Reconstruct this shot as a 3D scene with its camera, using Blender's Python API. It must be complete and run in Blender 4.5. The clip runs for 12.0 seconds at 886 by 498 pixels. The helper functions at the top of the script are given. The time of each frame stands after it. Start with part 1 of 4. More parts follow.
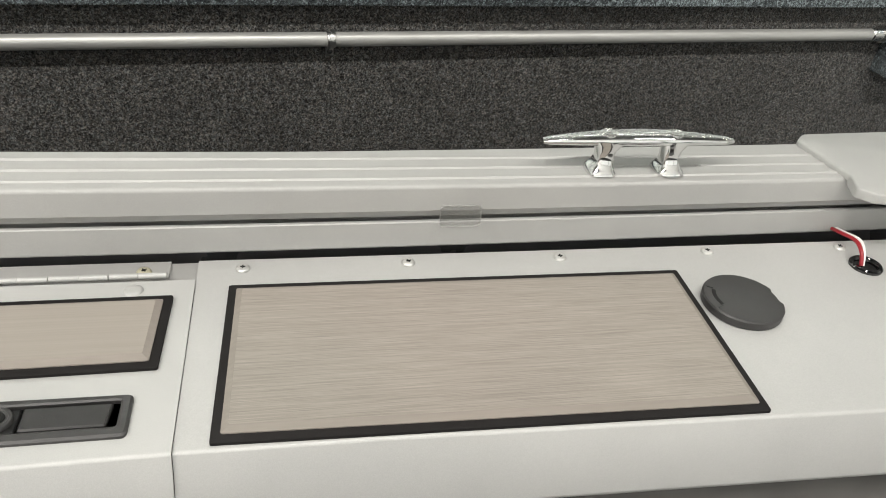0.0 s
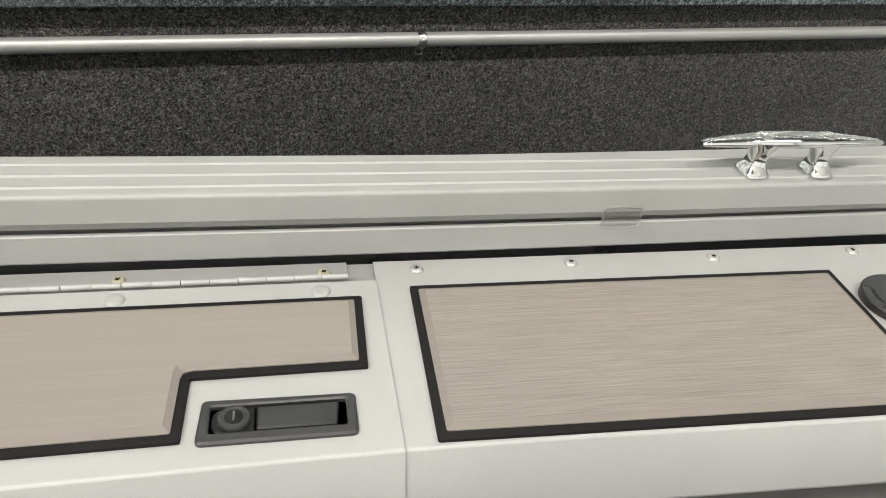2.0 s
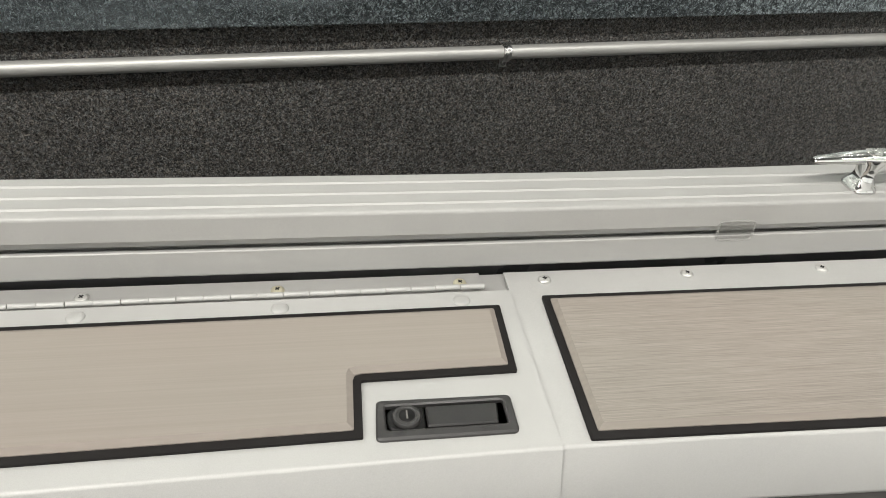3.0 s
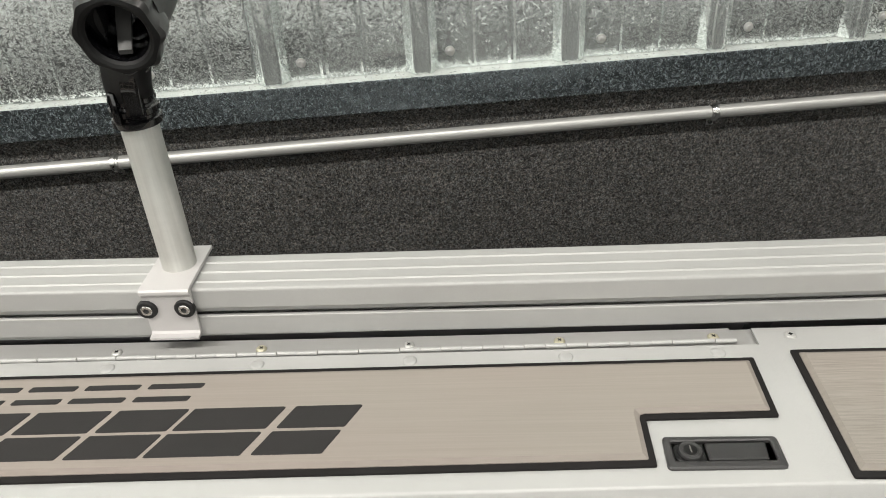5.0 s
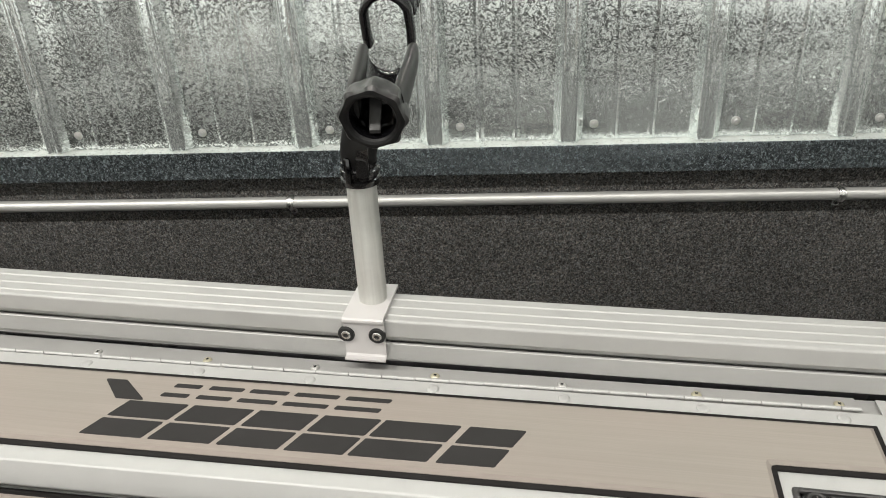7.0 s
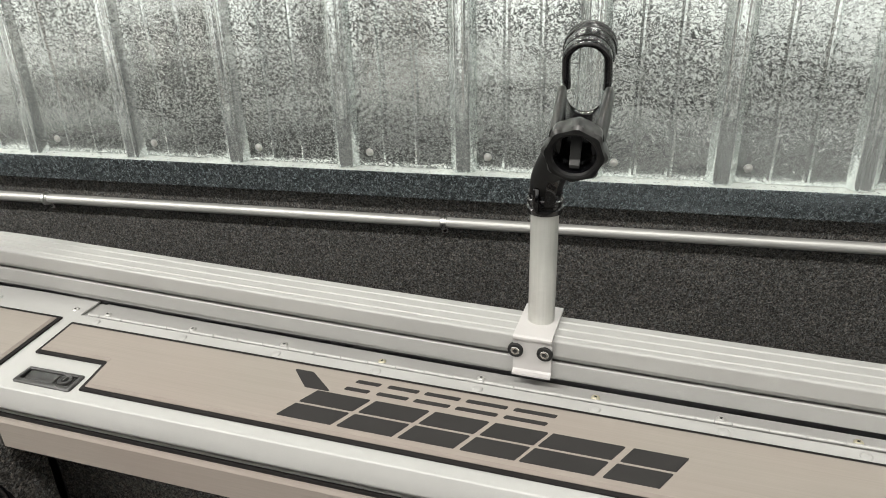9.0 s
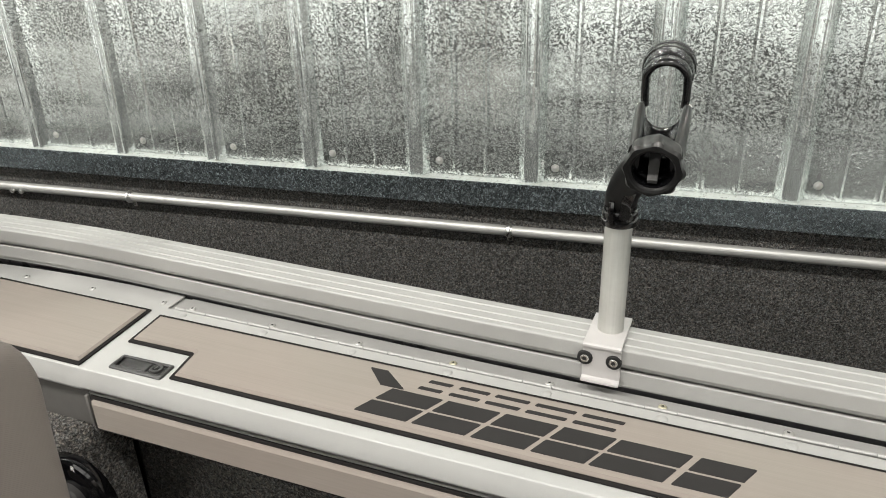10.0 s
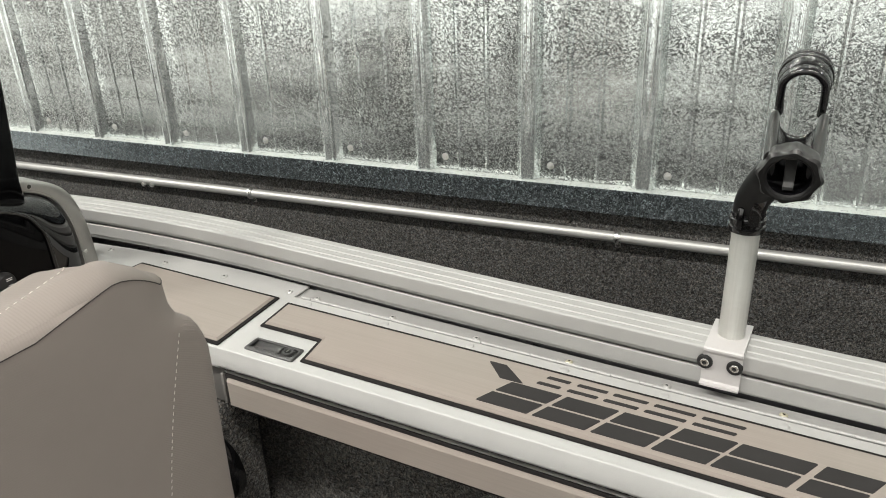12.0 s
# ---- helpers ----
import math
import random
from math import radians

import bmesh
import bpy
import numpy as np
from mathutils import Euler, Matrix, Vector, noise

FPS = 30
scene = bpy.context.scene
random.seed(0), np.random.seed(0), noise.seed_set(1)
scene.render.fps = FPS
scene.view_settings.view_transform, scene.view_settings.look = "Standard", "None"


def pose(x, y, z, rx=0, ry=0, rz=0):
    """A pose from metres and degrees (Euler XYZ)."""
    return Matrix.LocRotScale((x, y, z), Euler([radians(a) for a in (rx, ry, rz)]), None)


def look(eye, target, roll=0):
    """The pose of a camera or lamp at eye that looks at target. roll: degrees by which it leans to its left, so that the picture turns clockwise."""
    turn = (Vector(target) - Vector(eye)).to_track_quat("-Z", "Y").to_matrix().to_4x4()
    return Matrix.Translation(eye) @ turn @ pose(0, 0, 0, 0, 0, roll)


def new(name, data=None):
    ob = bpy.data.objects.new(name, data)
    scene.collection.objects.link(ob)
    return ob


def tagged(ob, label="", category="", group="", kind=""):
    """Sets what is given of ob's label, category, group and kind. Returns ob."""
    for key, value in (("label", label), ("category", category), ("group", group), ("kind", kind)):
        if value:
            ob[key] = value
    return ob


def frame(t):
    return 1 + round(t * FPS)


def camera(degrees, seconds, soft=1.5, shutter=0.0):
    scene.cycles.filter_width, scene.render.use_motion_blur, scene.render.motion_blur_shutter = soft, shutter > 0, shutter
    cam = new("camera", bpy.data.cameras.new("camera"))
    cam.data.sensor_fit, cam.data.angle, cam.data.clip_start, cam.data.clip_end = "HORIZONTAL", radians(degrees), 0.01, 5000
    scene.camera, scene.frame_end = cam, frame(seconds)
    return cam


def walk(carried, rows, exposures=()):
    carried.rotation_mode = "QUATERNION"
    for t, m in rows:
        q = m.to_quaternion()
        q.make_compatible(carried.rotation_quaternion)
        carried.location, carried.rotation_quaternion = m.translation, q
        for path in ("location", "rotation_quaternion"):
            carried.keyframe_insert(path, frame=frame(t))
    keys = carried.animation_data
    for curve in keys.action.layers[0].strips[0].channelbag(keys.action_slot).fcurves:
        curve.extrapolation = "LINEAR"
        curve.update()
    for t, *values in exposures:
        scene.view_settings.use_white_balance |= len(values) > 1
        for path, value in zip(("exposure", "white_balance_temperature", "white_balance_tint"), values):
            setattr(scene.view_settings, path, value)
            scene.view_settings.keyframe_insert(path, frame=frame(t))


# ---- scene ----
# camera and its walk
cam = camera(61.1, 12.0, 1.0)
PATH = [
    (0, (-0.009, 0.008, 1.526), (0.395, 1.628, 0.424), 6.2),
    (0.5, (-0.028, 0.012, 1.525), (0.377, 1.628, 0.419), 6.2),
    (1, (-0.058, 0.018, 1.524), (0.34, 1.634, 0.414), 6.0),
    (1.5, (-0.093, 0.021, 1.523), (0.298, 1.634, 0.407), 5.9),
    (2, (-0.131, 0.022, 1.527), (0.255, 1.636, 0.411), 5.8),
    (2.5, (-0.171, 0.019, 1.534), (0.185, 1.637, 0.414), 5.3),
    (3, (-0.211, 0.004, 1.556), (0.08, 1.63, 0.428), 4.0),
    (3.5, (-0.246, -0.02, 1.578), (-0.058, 1.62, 0.448), 1.7),
    (5.5, (-0.343, -0.103, 1.673), (-0.529, 1.599, 0.639), -4.4),
    (6, (-0.362, -0.129, 1.69), (-0.609, 1.582, 0.685), -4.3),
    (6.5, (-0.375, -0.16, 1.715), (-0.673, 1.558, 0.735), -3.6),
    (7, (-0.391, -0.193, 1.73), (-0.733, 1.531, 0.776), -2.9),
    (9, (-0.469, -0.274, 1.763), (-1.057, 1.419, 0.876), -1.8),
    (9.5, (-0.482, -0.295, 1.774), (-1.136, 1.378, 0.894), -1.8),
    (10, (-0.489, -0.316, 1.781), (-1.2, 1.34, 0.912), -1.8),
    (10.5, (-0.498, -0.336, 1.784), (-1.259, 1.302, 0.926), -1.8),
    (11, (-0.507, -0.353, 1.787), (-1.316, 1.264, 0.934), -2.1),
    (11.5, (-0.517, -0.367, 1.787), (-1.372, 1.231, 0.941), -2.2),
    (12, (-0.526, -0.379, 1.787), (-1.428, 1.196, 0.946), -2.4),
]
walk(cam, [(t, look(eye, target, roll)) for t, eye, target, roll in PATH])

# ---- light and exposure ----
scene.view_settings.exposure = 0.0
world = bpy.data.worlds.new("world")
scene.world = world
world.use_nodes = True
world.node_tree.nodes["Background"].inputs[0].default_value = (0.8, 0.9, 1.0, 1)
world.node_tree.nodes["Background"].inputs[1].default_value = 0.05

# the showroom wall stands at six and a half degrees to the boat
WALL = pose(-1.543, 0.9043, 0, 0, 0, 6.5)
CEIL = 6.0
LAMPS = [(-4.6, -3.0, 275.0), (-1.6, -3.0, 214.0), (1.4, -3.0, 132.0), (4.4, -3.0, 86.0)]
for s, n, watts in LAMPS:
    lamp = bpy.data.lights.new("tube_lamp", "AREA")
    lamp.shape, lamp.size, lamp.size_y = "RECTANGLE", 1.5, 0.20
    lamp.energy, lamp.color = watts, (1.0, 0.965, 0.905)
    ob = new("tube_lamp", lamp)
    ob.matrix_world = WALL @ pose(s, n, CEIL - 0.075)

# fill light from unseen windows, added across from the liner to brighten its reflections
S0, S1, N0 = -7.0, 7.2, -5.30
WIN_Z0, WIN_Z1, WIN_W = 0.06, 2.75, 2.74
ADDED_WINDOWS = [-2.8, 0.0, 2.8, 5.6]
for s in ADDED_WINDOWS:
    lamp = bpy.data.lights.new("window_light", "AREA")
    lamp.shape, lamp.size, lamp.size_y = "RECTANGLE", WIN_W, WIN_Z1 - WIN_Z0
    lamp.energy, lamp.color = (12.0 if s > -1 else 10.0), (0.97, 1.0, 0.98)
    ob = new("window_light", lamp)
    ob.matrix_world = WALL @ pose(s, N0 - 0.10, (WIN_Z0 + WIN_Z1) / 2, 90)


# ---- materials ----
def shader(name, colour, rough=0.5, metal=0.0, spec=0.5, coat=0.0):
    m = bpy.data.materials.new(name)
    m.use_nodes = True
    nt = m.node_tree
    b = nt.nodes["Principled BSDF"]
    b.inputs["Base Color"].default_value = (*colour, 1)
    b.inputs["Roughness"].default_value = rough
    b.inputs["Metallic"].default_value = metal
    b.inputs["Specular IOR Level"].default_value = spec
    b.inputs["Coat Weight"].default_value = coat
    b.inputs["Coat Roughness"].default_value = 0.08
    return m, nt, b


def coords(nt, scale=(1, 1, 1), turn=(0, 0, 0)):
    tc = nt.nodes.new("ShaderNodeTexCoord")
    mp = nt.nodes.new("ShaderNodeMapping")
    mp.inputs["Scale"].default_value = scale
    mp.inputs["Rotation"].default_value = turn
    nt.links.new(tc.outputs["Object"], mp.inputs["Vector"])
    return mp.outputs["Vector"]


def noise_tex(nt, vec, scale, detail=3.0, rough=0.55, distortion=0.0):
    n = nt.nodes.new("ShaderNodeTexNoise")
    n.inputs["Scale"].default_value = scale
    n.inputs["Detail"].default_value = detail
    n.inputs["Roughness"].default_value = rough
    n.inputs["Distortion"].default_value = distortion
    nt.links.new(vec, n.inputs["Vector"])
    return n.outputs["Fac"]


def ramp(nt, fac, stops):
    r = nt.nodes.new("ShaderNodeValToRGB")
    els = r.color_ramp.elements
    while len(els) < len(stops):
        els.new(0.5)
    for e, (p, c) in zip(els, stops):
        e.position = p
        e.color = (*c, 1) if isinstance(c, tuple) else (c, c, c, 1)
    nt.links.new(fac, r.inputs["Fac"])
    return r.outputs["Color"]


def mix(nt, a, b, fac=0.5, kind="MULTIPLY"):
    m = nt.nodes.new("ShaderNodeMix")
    m.data_type, m.blend_type = "RGBA", kind
    if isinstance(fac, (int, float)):
        m.inputs[0].default_value = fac
    else:
        nt.links.new(fac, m.inputs[0])
    for sock, v in ((m.inputs[6], a), (m.inputs[7], b)):
        if isinstance(v, tuple):
            sock.default_value = (*v, 1)
        else:
            nt.links.new(v, sock)
    return m.outputs[2]


def bump(nt, b, fac, strength, distance=0.001, prior=None):
    n = nt.nodes.new("ShaderNodeBump")
    n.inputs["Strength"].default_value = strength
    n.inputs["Distance"].default_value = distance
    nt.links.new(fac, n.inputs["Height"])
    if prior is not None:
        nt.links.new(prior, n.inputs["Normal"])
    nt.links.new(n.outputs["Normal"], b.inputs["Normal"])
    return n.outputs["Normal"]


def paint(name, colour, rough=0.36, metal=0.25, flake=0.06):
    """Metallic powder coat: fine flake, faint waviness, light smudges."""
    m, nt, b = shader(name, colour, rough, metal, 0.5)
    v = coords(nt)
    fine = noise_tex(nt, v, 1500, 2)
    big = noise_tex(nt, v, 9, 4)
    lo, hi = tuple(c * (1 - flake) for c in colour), tuple(min(1, c * (1 + flake)) for c in colour)
    col = ramp(nt, fine, [(0.3, lo), (0.7, hi)])
    smudge = ramp(nt, big, [(0.35, 0.93), (0.65, 1.0)])
    nt.links.new(mix(nt, col, smudge, 1.0), b.inputs["Base Color"])
    rr = ramp(nt, big, [(0.3, rough * 0.85), (0.7, rough * 1.2)])
    nt.links.new(rr, b.inputs["Roughness"])
    bump(nt, b, fine, 0.04, 0.0004)
    return m


def carpet(name, dark, light, scale=420.0, depth=0.004):
    """Short needle pile: dark roots, paler tufts and odd bright fibres."""
    m, nt, b = shader(name, dark, 1.0, 0.0, 0.1)
    v = coords(nt)
    a = noise_tex(nt, v, scale, 3.0, 0.75, 1.2)
    tuft = noise_tex(nt, v, scale * 0.55, 2, 0.6, 2.0)
    big = noise_tex(nt, v, 5, 4, 0.6)
    hue = noise_tex(nt, v, scale * 0.8, 1, 0.5)
    base = ramp(nt, a, [(0.40, dark), (0.53, light), (0.63, tuple(min(1, 2.0 * c) for c in light))])
    spots = ramp(nt, tuft, [(0.40, 0.35), (0.60, 1.45)])
    patch = ramp(nt, big, [(0.3, 0.80), (0.7, 1.08)])
    tint = ramp(nt, hue, [(0.35, (1.08, 1.0, 0.93)), (0.65, (0.95, 1.0, 1.04))])
    col = mix(nt, mix(nt, base, spots, 1.0), patch, 1.0)
    nt.links.new(mix(nt, col, tint, 1.0), b.inputs["Base Color"])
    first = bump(nt, b, tuft, 0.9, depth)
    bump(nt, b, a, 0.9, depth * 0.5, first)
    b.inputs["Sheen Weight"].default_value = 0.15
    return m


def crystals(nt, angle, seed, length=0.0085, width=0.0030):
    """Scattered slim grains lying at one angle in the plane of x and z: where they are, and a random colour for each."""
    tc = nt.nodes.new("ShaderNodeTexCoord")
    sway = nt.nodes.new("ShaderNodeTexNoise")
    sway.inputs["Scale"].default_value = 75.0
    nt.links.new(tc.outputs["Object"], sway.inputs["Vector"])
    add = nt.nodes.new("ShaderNodeVectorMath")
    add.operation = "MULTIPLY_ADD"
    add.inputs[1].default_value = (0.013, 0.013, 0.013)
    nt.links.new(sway.outputs["Color"], add.inputs[0])
    nt.links.new(tc.outputs["Object"], add.inputs[2])
    spin = nt.nodes.new("ShaderNodeMapping")
    spin.inputs["Rotation"].default_value = (0, radians(angle), 0)
    spin.inputs["Location"].default_value = (seed, seed * 0.7, seed * 1.3)
    nt.links.new(add.outputs[0], spin.inputs["Vector"])
    size = nt.nodes.new("ShaderNodeMapping")
    size.inputs["Scale"].default_value = (1 / length, 1 / 0.05, 1 / width)
    nt.links.new(spin.outputs["Vector"], size.inputs["Vector"])
    vor = nt.nodes.new("ShaderNodeTexVoronoi")
    vor.inputs["Scale"].default_value = 1.0
    nt.links.new(size.outputs["Vector"], vor.inputs["Vector"])
    grain = ramp(nt, vor.outputs["Distance"], [(0.38, 1.0), (0.47, 0.0)])
    pick = ramp(nt, vor.outputs["Color"], [(0.36, 0.0), (0.44, 1.0)])
    return mix(nt, grain, pick, 1.0), vor.outputs["Color"]


def galvanised(name, base, rough=0.16, scale=1.0, tilt=0.10, dark=0.45, metallic=0.9):
    """Zinc with a worm-shaped spangle: each slim grain leans its own way and is a little duller than the sheet."""
    m, nt, b = shader(name, base, rough, metallic)
    v = coords(nt)
    mottle = noise_tex(nt, v, 130 * scale, 2, 0.6, 1.0)
    where = ramp(nt, noise_tex(nt, coords(nt, (1.2, 1.2, 7.0)), 1.0, 3, 0.55), [(0.40, 0.30), (0.54, 1.0)])
    lean, grains = None, None
    for k, angle in enumerate((14, 58, 103, 150)):
        mask, hue = crystals(nt, angle, 1.7 * k, 0.0100 / scale, 0.0030 / scale)
        own = nt.nodes.new("ShaderNodeVectorMath")
        own.operation = "MULTIPLY_ADD"
        own.inputs[1].default_value = (2 * tilt, 0, 2 * tilt)
        own.inputs[2].default_value = (-tilt, 0, -tilt)
        nt.links.new(hue, own.inputs[0])
        held = nt.nodes.new("ShaderNodeVectorMath")
        held.operation = "MULTIPLY"
        nt.links.new(own.outputs[0], held.inputs[0])
        nt.links.new(mask, held.inputs[1])
        if lean is None:
            lean, grains = held.outputs[0], mask
        else:
            both = nt.nodes.new("ShaderNodeVectorMath")
            both.operation = "ADD"
            nt.links.new(lean, both.inputs[0])
            nt.links.new(held.outputs[0], both.inputs[1])
            lean, grains = both.outputs[0], mix(nt, grains, mask, 1.0, "LIGHTEN")
    tc = nt.nodes.new("ShaderNodeTexCoord")
    turned = nt.nodes.new("ShaderNodeVectorMath")
    turned.operation = "ADD"
    nt.links.new(tc.outputs["Normal"], turned.inputs[0])
    nt.links.new(lean, turned.inputs[1])
    unit = nt.nodes.new("ShaderNodeVectorMath")
    unit.operation = "NORMALIZE"
    nt.links.new(turned.outputs[0], unit.inputs[0])
    out = nt.nodes.new("ShaderNodeVectorTransform")
    out.vector_type, out.convert_from, out.convert_to = "VECTOR", "OBJECT", "WORLD"
    nt.links.new(unit.outputs[0], out.inputs[0])
    nt.links.new(out.outputs[0], b.inputs["Normal"])
    body = ramp(nt, mottle, [(0.35, tuple(c * 0.90 for c in base)), (0.65, base)])
    dull = tuple(c * (1 - dark) for c in base)
    nt.links.new(mix(nt, body, dull, mix(nt, grains, where, 1.0), "MIX"), b.inputs["Base Color"])
    nt.links.new(ramp(nt, mottle, [(0.3, rough * 0.85), (0.7, rough * 1.25)]), b.inputs["Roughness"])
    return m


def brushed(name, colour, rough=0.5, metal=0.0, stretch=(6, 900, 900), spread=0.12, strength=0.08, banding=0.9):
    """Fine lines along x, with broad cloudy patches."""
    m, nt, b = shader(name, colour, rough, metal, 0.35)
    v = coords(nt, stretch)
    lines = noise_tex(nt, v, 1.0, 4, 0.65)
    cloud = noise_tex(nt, coords(nt, (4, 16, 16)), 1.0, 3)
    bands = noise_tex(nt, coords(nt, (stretch[0] * 0.25, 170, 170)), 1.0, 4, 0.7)
    tint = noise_tex(nt, coords(nt, (2.2, 3.0, 3.0)), 1.0, 2)
    lo, hi = tuple(c * (1 - spread) for c in colour), tuple(min(1, c * (1 + spread)) for c in colour)
    col = ramp(nt, lines, [(0.32, lo), (0.68, hi)])
    warm = ramp(nt, tint, [(0.35, (1.02, 0.985, 0.975)), (0.65, (0.98, 1.0, 0.985))])
    col = mix(nt, col, ramp(nt, cloud, [(0.35, 0.95), (0.65, 1.0)]), 1.0)
    col = mix(nt, col, ramp(nt, bands, [(0.3, 1 - banding * spread), (0.7, 1.0)]), 1.0)
    nt.links.new(mix(nt, col, warm, 1.0), b.inputs["Base Color"])
    bump(nt, b, lines, strength, 0.0006)
    return m


def plastic(name, colour, rough=0.4, spec=0.5, grain=600.0, strength=0.06):
    m, nt, b = shader(name, colour, rough, 0.0, spec)
    v = coords(nt)
    fine = noise_tex(nt, v, grain, 3)
    big = noise_tex(nt, v, 22, 3)
    nt.links.new(ramp(nt, big, [(0.3, tuple(c * 0.85 for c in colour)), (0.7, tuple(c * 1.15 for c in colour))]), b.inputs["Base Color"])
    nt.links.new(ramp(nt, big, [(0.3, rough * 0.85), (0.7, min(1.0, rough * 1.2))]), b.inputs["Roughness"])
    bump(nt, b, fine, strength, 0.0005)
    return m


def metal(name, colour, rough=0.2, worn=0.3):
    m, nt, b = shader(name, colour, rough, 1.0)
    v = coords(nt)
    big = noise_tex(nt, v, 35, 4)
    nt.links.new(ramp(nt, big, [(0.3, rough * (1 - worn)), (0.7, rough * (1 + worn))]), b.inputs["Roughness"])
    nt.links.new(ramp(nt, big, [(0.3, tuple(c * 0.93 for c in colour)), (0.7, colour)]), b.inputs["Base Color"])
    return m


def vinyl(name, colour, ribs=0.0, across=(0, 0, 1), relief=0.2):
    m, nt, b = shader(name, colour, 0.6, 0.0, 0.3)
    v = coords(nt)
    fine = noise_tex(nt, v, 900, 2)
    big = noise_tex(nt, v, 12, 3)
    nt.links.new(ramp(nt, big, [(0.3, tuple(c * 0.94 for c in colour)), (0.7, colour)]), b.inputs["Base Color"])
    first = bump(nt, b, fine, 0.1, 0.0006)
    if ribs:
        w = nt.nodes.new("ShaderNodeTexWave")
        w.wave_type, w.bands_direction, w.wave_profile = "BANDS", "DIAGONAL", "SIN"
        w.inputs["Scale"].default_value = ribs
        w.inputs["Distortion"].default_value = 0.15
        nt.links.new(coords(nt, across), w.inputs["Vector"])
        bump(nt, b, w.outputs["Fac"], relief, 0.001, first)
    return m


SILVER = paint("silver_paint", (0.372, 0.370, 0.360), 0.42, 0.12)
SILVER_LID = paint("silver_paint_deck", (0.445, 0.445, 0.435), 0.40, 0.08)
PAD = brushed("tan_deck_foam", (0.297, 0.263, 0.237), 0.75, 0.0, (7, 700, 700), 0.045, 0.07)
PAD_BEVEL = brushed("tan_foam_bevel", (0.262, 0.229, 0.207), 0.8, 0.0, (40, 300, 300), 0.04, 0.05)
AFT_PAD = brushed("grey_tan_deck_foam", (0.285, 0.257, 0.231), 0.75, 0.0, (22, 1500, 1500), 0.22, 0.2, 0.3)
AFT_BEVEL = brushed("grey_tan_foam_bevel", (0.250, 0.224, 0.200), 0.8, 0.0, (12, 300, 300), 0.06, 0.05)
PAD_EDGE = plastic("black_foam", (0.012, 0.0108, 0.0105), 0.85, 0.25, 900, 0.4)
INLAY = plastic("charcoal_foam", (0.028, 0.0265, 0.026), 0.8, 0.25, 900, 0.35)
CARPET_WALL = carpet("charcoal_wall_carpet", (0.006, 0.006, 0.0059), (0.097, 0.096, 0.0925), 290)
CARPET_BOAT = carpet("grey_boat_carpet", (0.014, 0.0137, 0.0131), (0.155, 0.150, 0.141), 220, 0.008)
ZINC_SHEET = galvanised("spangled_zinc", (0.92, 0.975, 0.95), 0.20, 1.25, 0.09, 0.79, 0.80)
ZINC_RIB = galvanised("formed_zinc", (0.93, 0.99, 0.97), 0.085, 1.4, 0.05, 0.45, 0.76)
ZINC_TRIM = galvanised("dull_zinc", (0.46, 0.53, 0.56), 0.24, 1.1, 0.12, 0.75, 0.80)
# trim zinc again, paler and less metallic: lamplight put into the colour
ZINC_LIT_TOP = galvanised("top_lit_zinc", (0.58, 0.61, 0.59), 0.30, 1.2, 0.02, 0.15, 0.45)
EMT = paint("zinc_conduit", (0.47, 0.47, 0.455), 0.40, 0.50, 0.03)
STRAP = metal("bright_zinc_strap", (0.78, 0.78, 0.76), 0.30, 0.2)
STEEL = metal("stainless_steel", (0.74, 0.74, 0.72), 0.22)
SCREW = paint("zinc_plated_screw", (0.56, 0.56, 0.54), 0.32, 0.45)
SCREW_DARK = metal("dark_steel", (0.10, 0.095, 0.085), 0.6)
HINGE = paint("hinge_steel", (0.44, 0.44, 0.43), 0.42, 0.15)
CHROME = metal("chrome", (0.74, 0.74, 0.73), 0.05, 0.5)
ALU = brushed("satin_aluminium", (0.575, 0.58, 0.555), 0.42, 0.55, (300, 300, 12), 0.05, 0.03)
WHITE_ALU = paint("pale_silver_coat", (0.49, 0.475, 0.47), 0.42, 0.1, 0.03)
BLACK_GLOSS = plastic("black_glossy_plastic", (0.003, 0.003, 0.0035), 0.045, 0.80, 300, 0.01)
# glossy black with its reflections turned down, for the darker face and post
DIM_GLOSS = plastic("dimmed_black_gloss", (0.002, 0.002, 0.0022), 0.05, 0.12, 300, 0.01)
BLACK_SATIN = plastic("black_satin_plastic", (0.020, 0.019, 0.019), 0.44, 0.45, 900, 0.12)
GREY_SATIN = plastic("charcoal_plastic", (0.032, 0.031, 0.031), 0.42, 0.5, 900, 0.15)
NUT_GREY = plastic("black_nylon", (0.019, 0.0185, 0.018), 0.34, 0.55, 700, 0.10)
BLACK_MATT = plastic("black_matt_nylon", (0.005, 0.005, 0.005), 0.45, 0.25, 700, 0.12)
RUBBER = plastic("black_rubber", (0.012, 0.012, 0.012), 0.6, 0.4, 500, 0.1)
VINYL = vinyl("taupe_vinyl", (0.275, 0.238, 0.218), 300, (0.02, 0.12, 1), 0.045)
VINYL_TOP = vinyl("ribbed_beige_fabric", (0.26, 0.228, 0.207), 240, (0.12, 1, 0.1), 0.13)
VINYL_SIDE = vinyl("ribbed_taupe_fabric", (0.275, 0.238, 0.218), 330, (0.02, 0.6, 1))
SEAM_VINYL = vinyl("seam_vinyl", (0.05, 0.043, 0.039))
THREAD = plastic("pale_thread", (0.62, 0.58, 0.53), 0.8, 0.2)
TRIM_METAL = brushed("grey_anodised_trim", (0.40, 0.40, 0.383), 0.28, 0.80, (500, 20, 20), 0.06, 0.04)
HOOP_BLACK = plastic("polished_black_nylon", (0.006, 0.006, 0.0065), 0.13, 0.75, 300, 0.01)
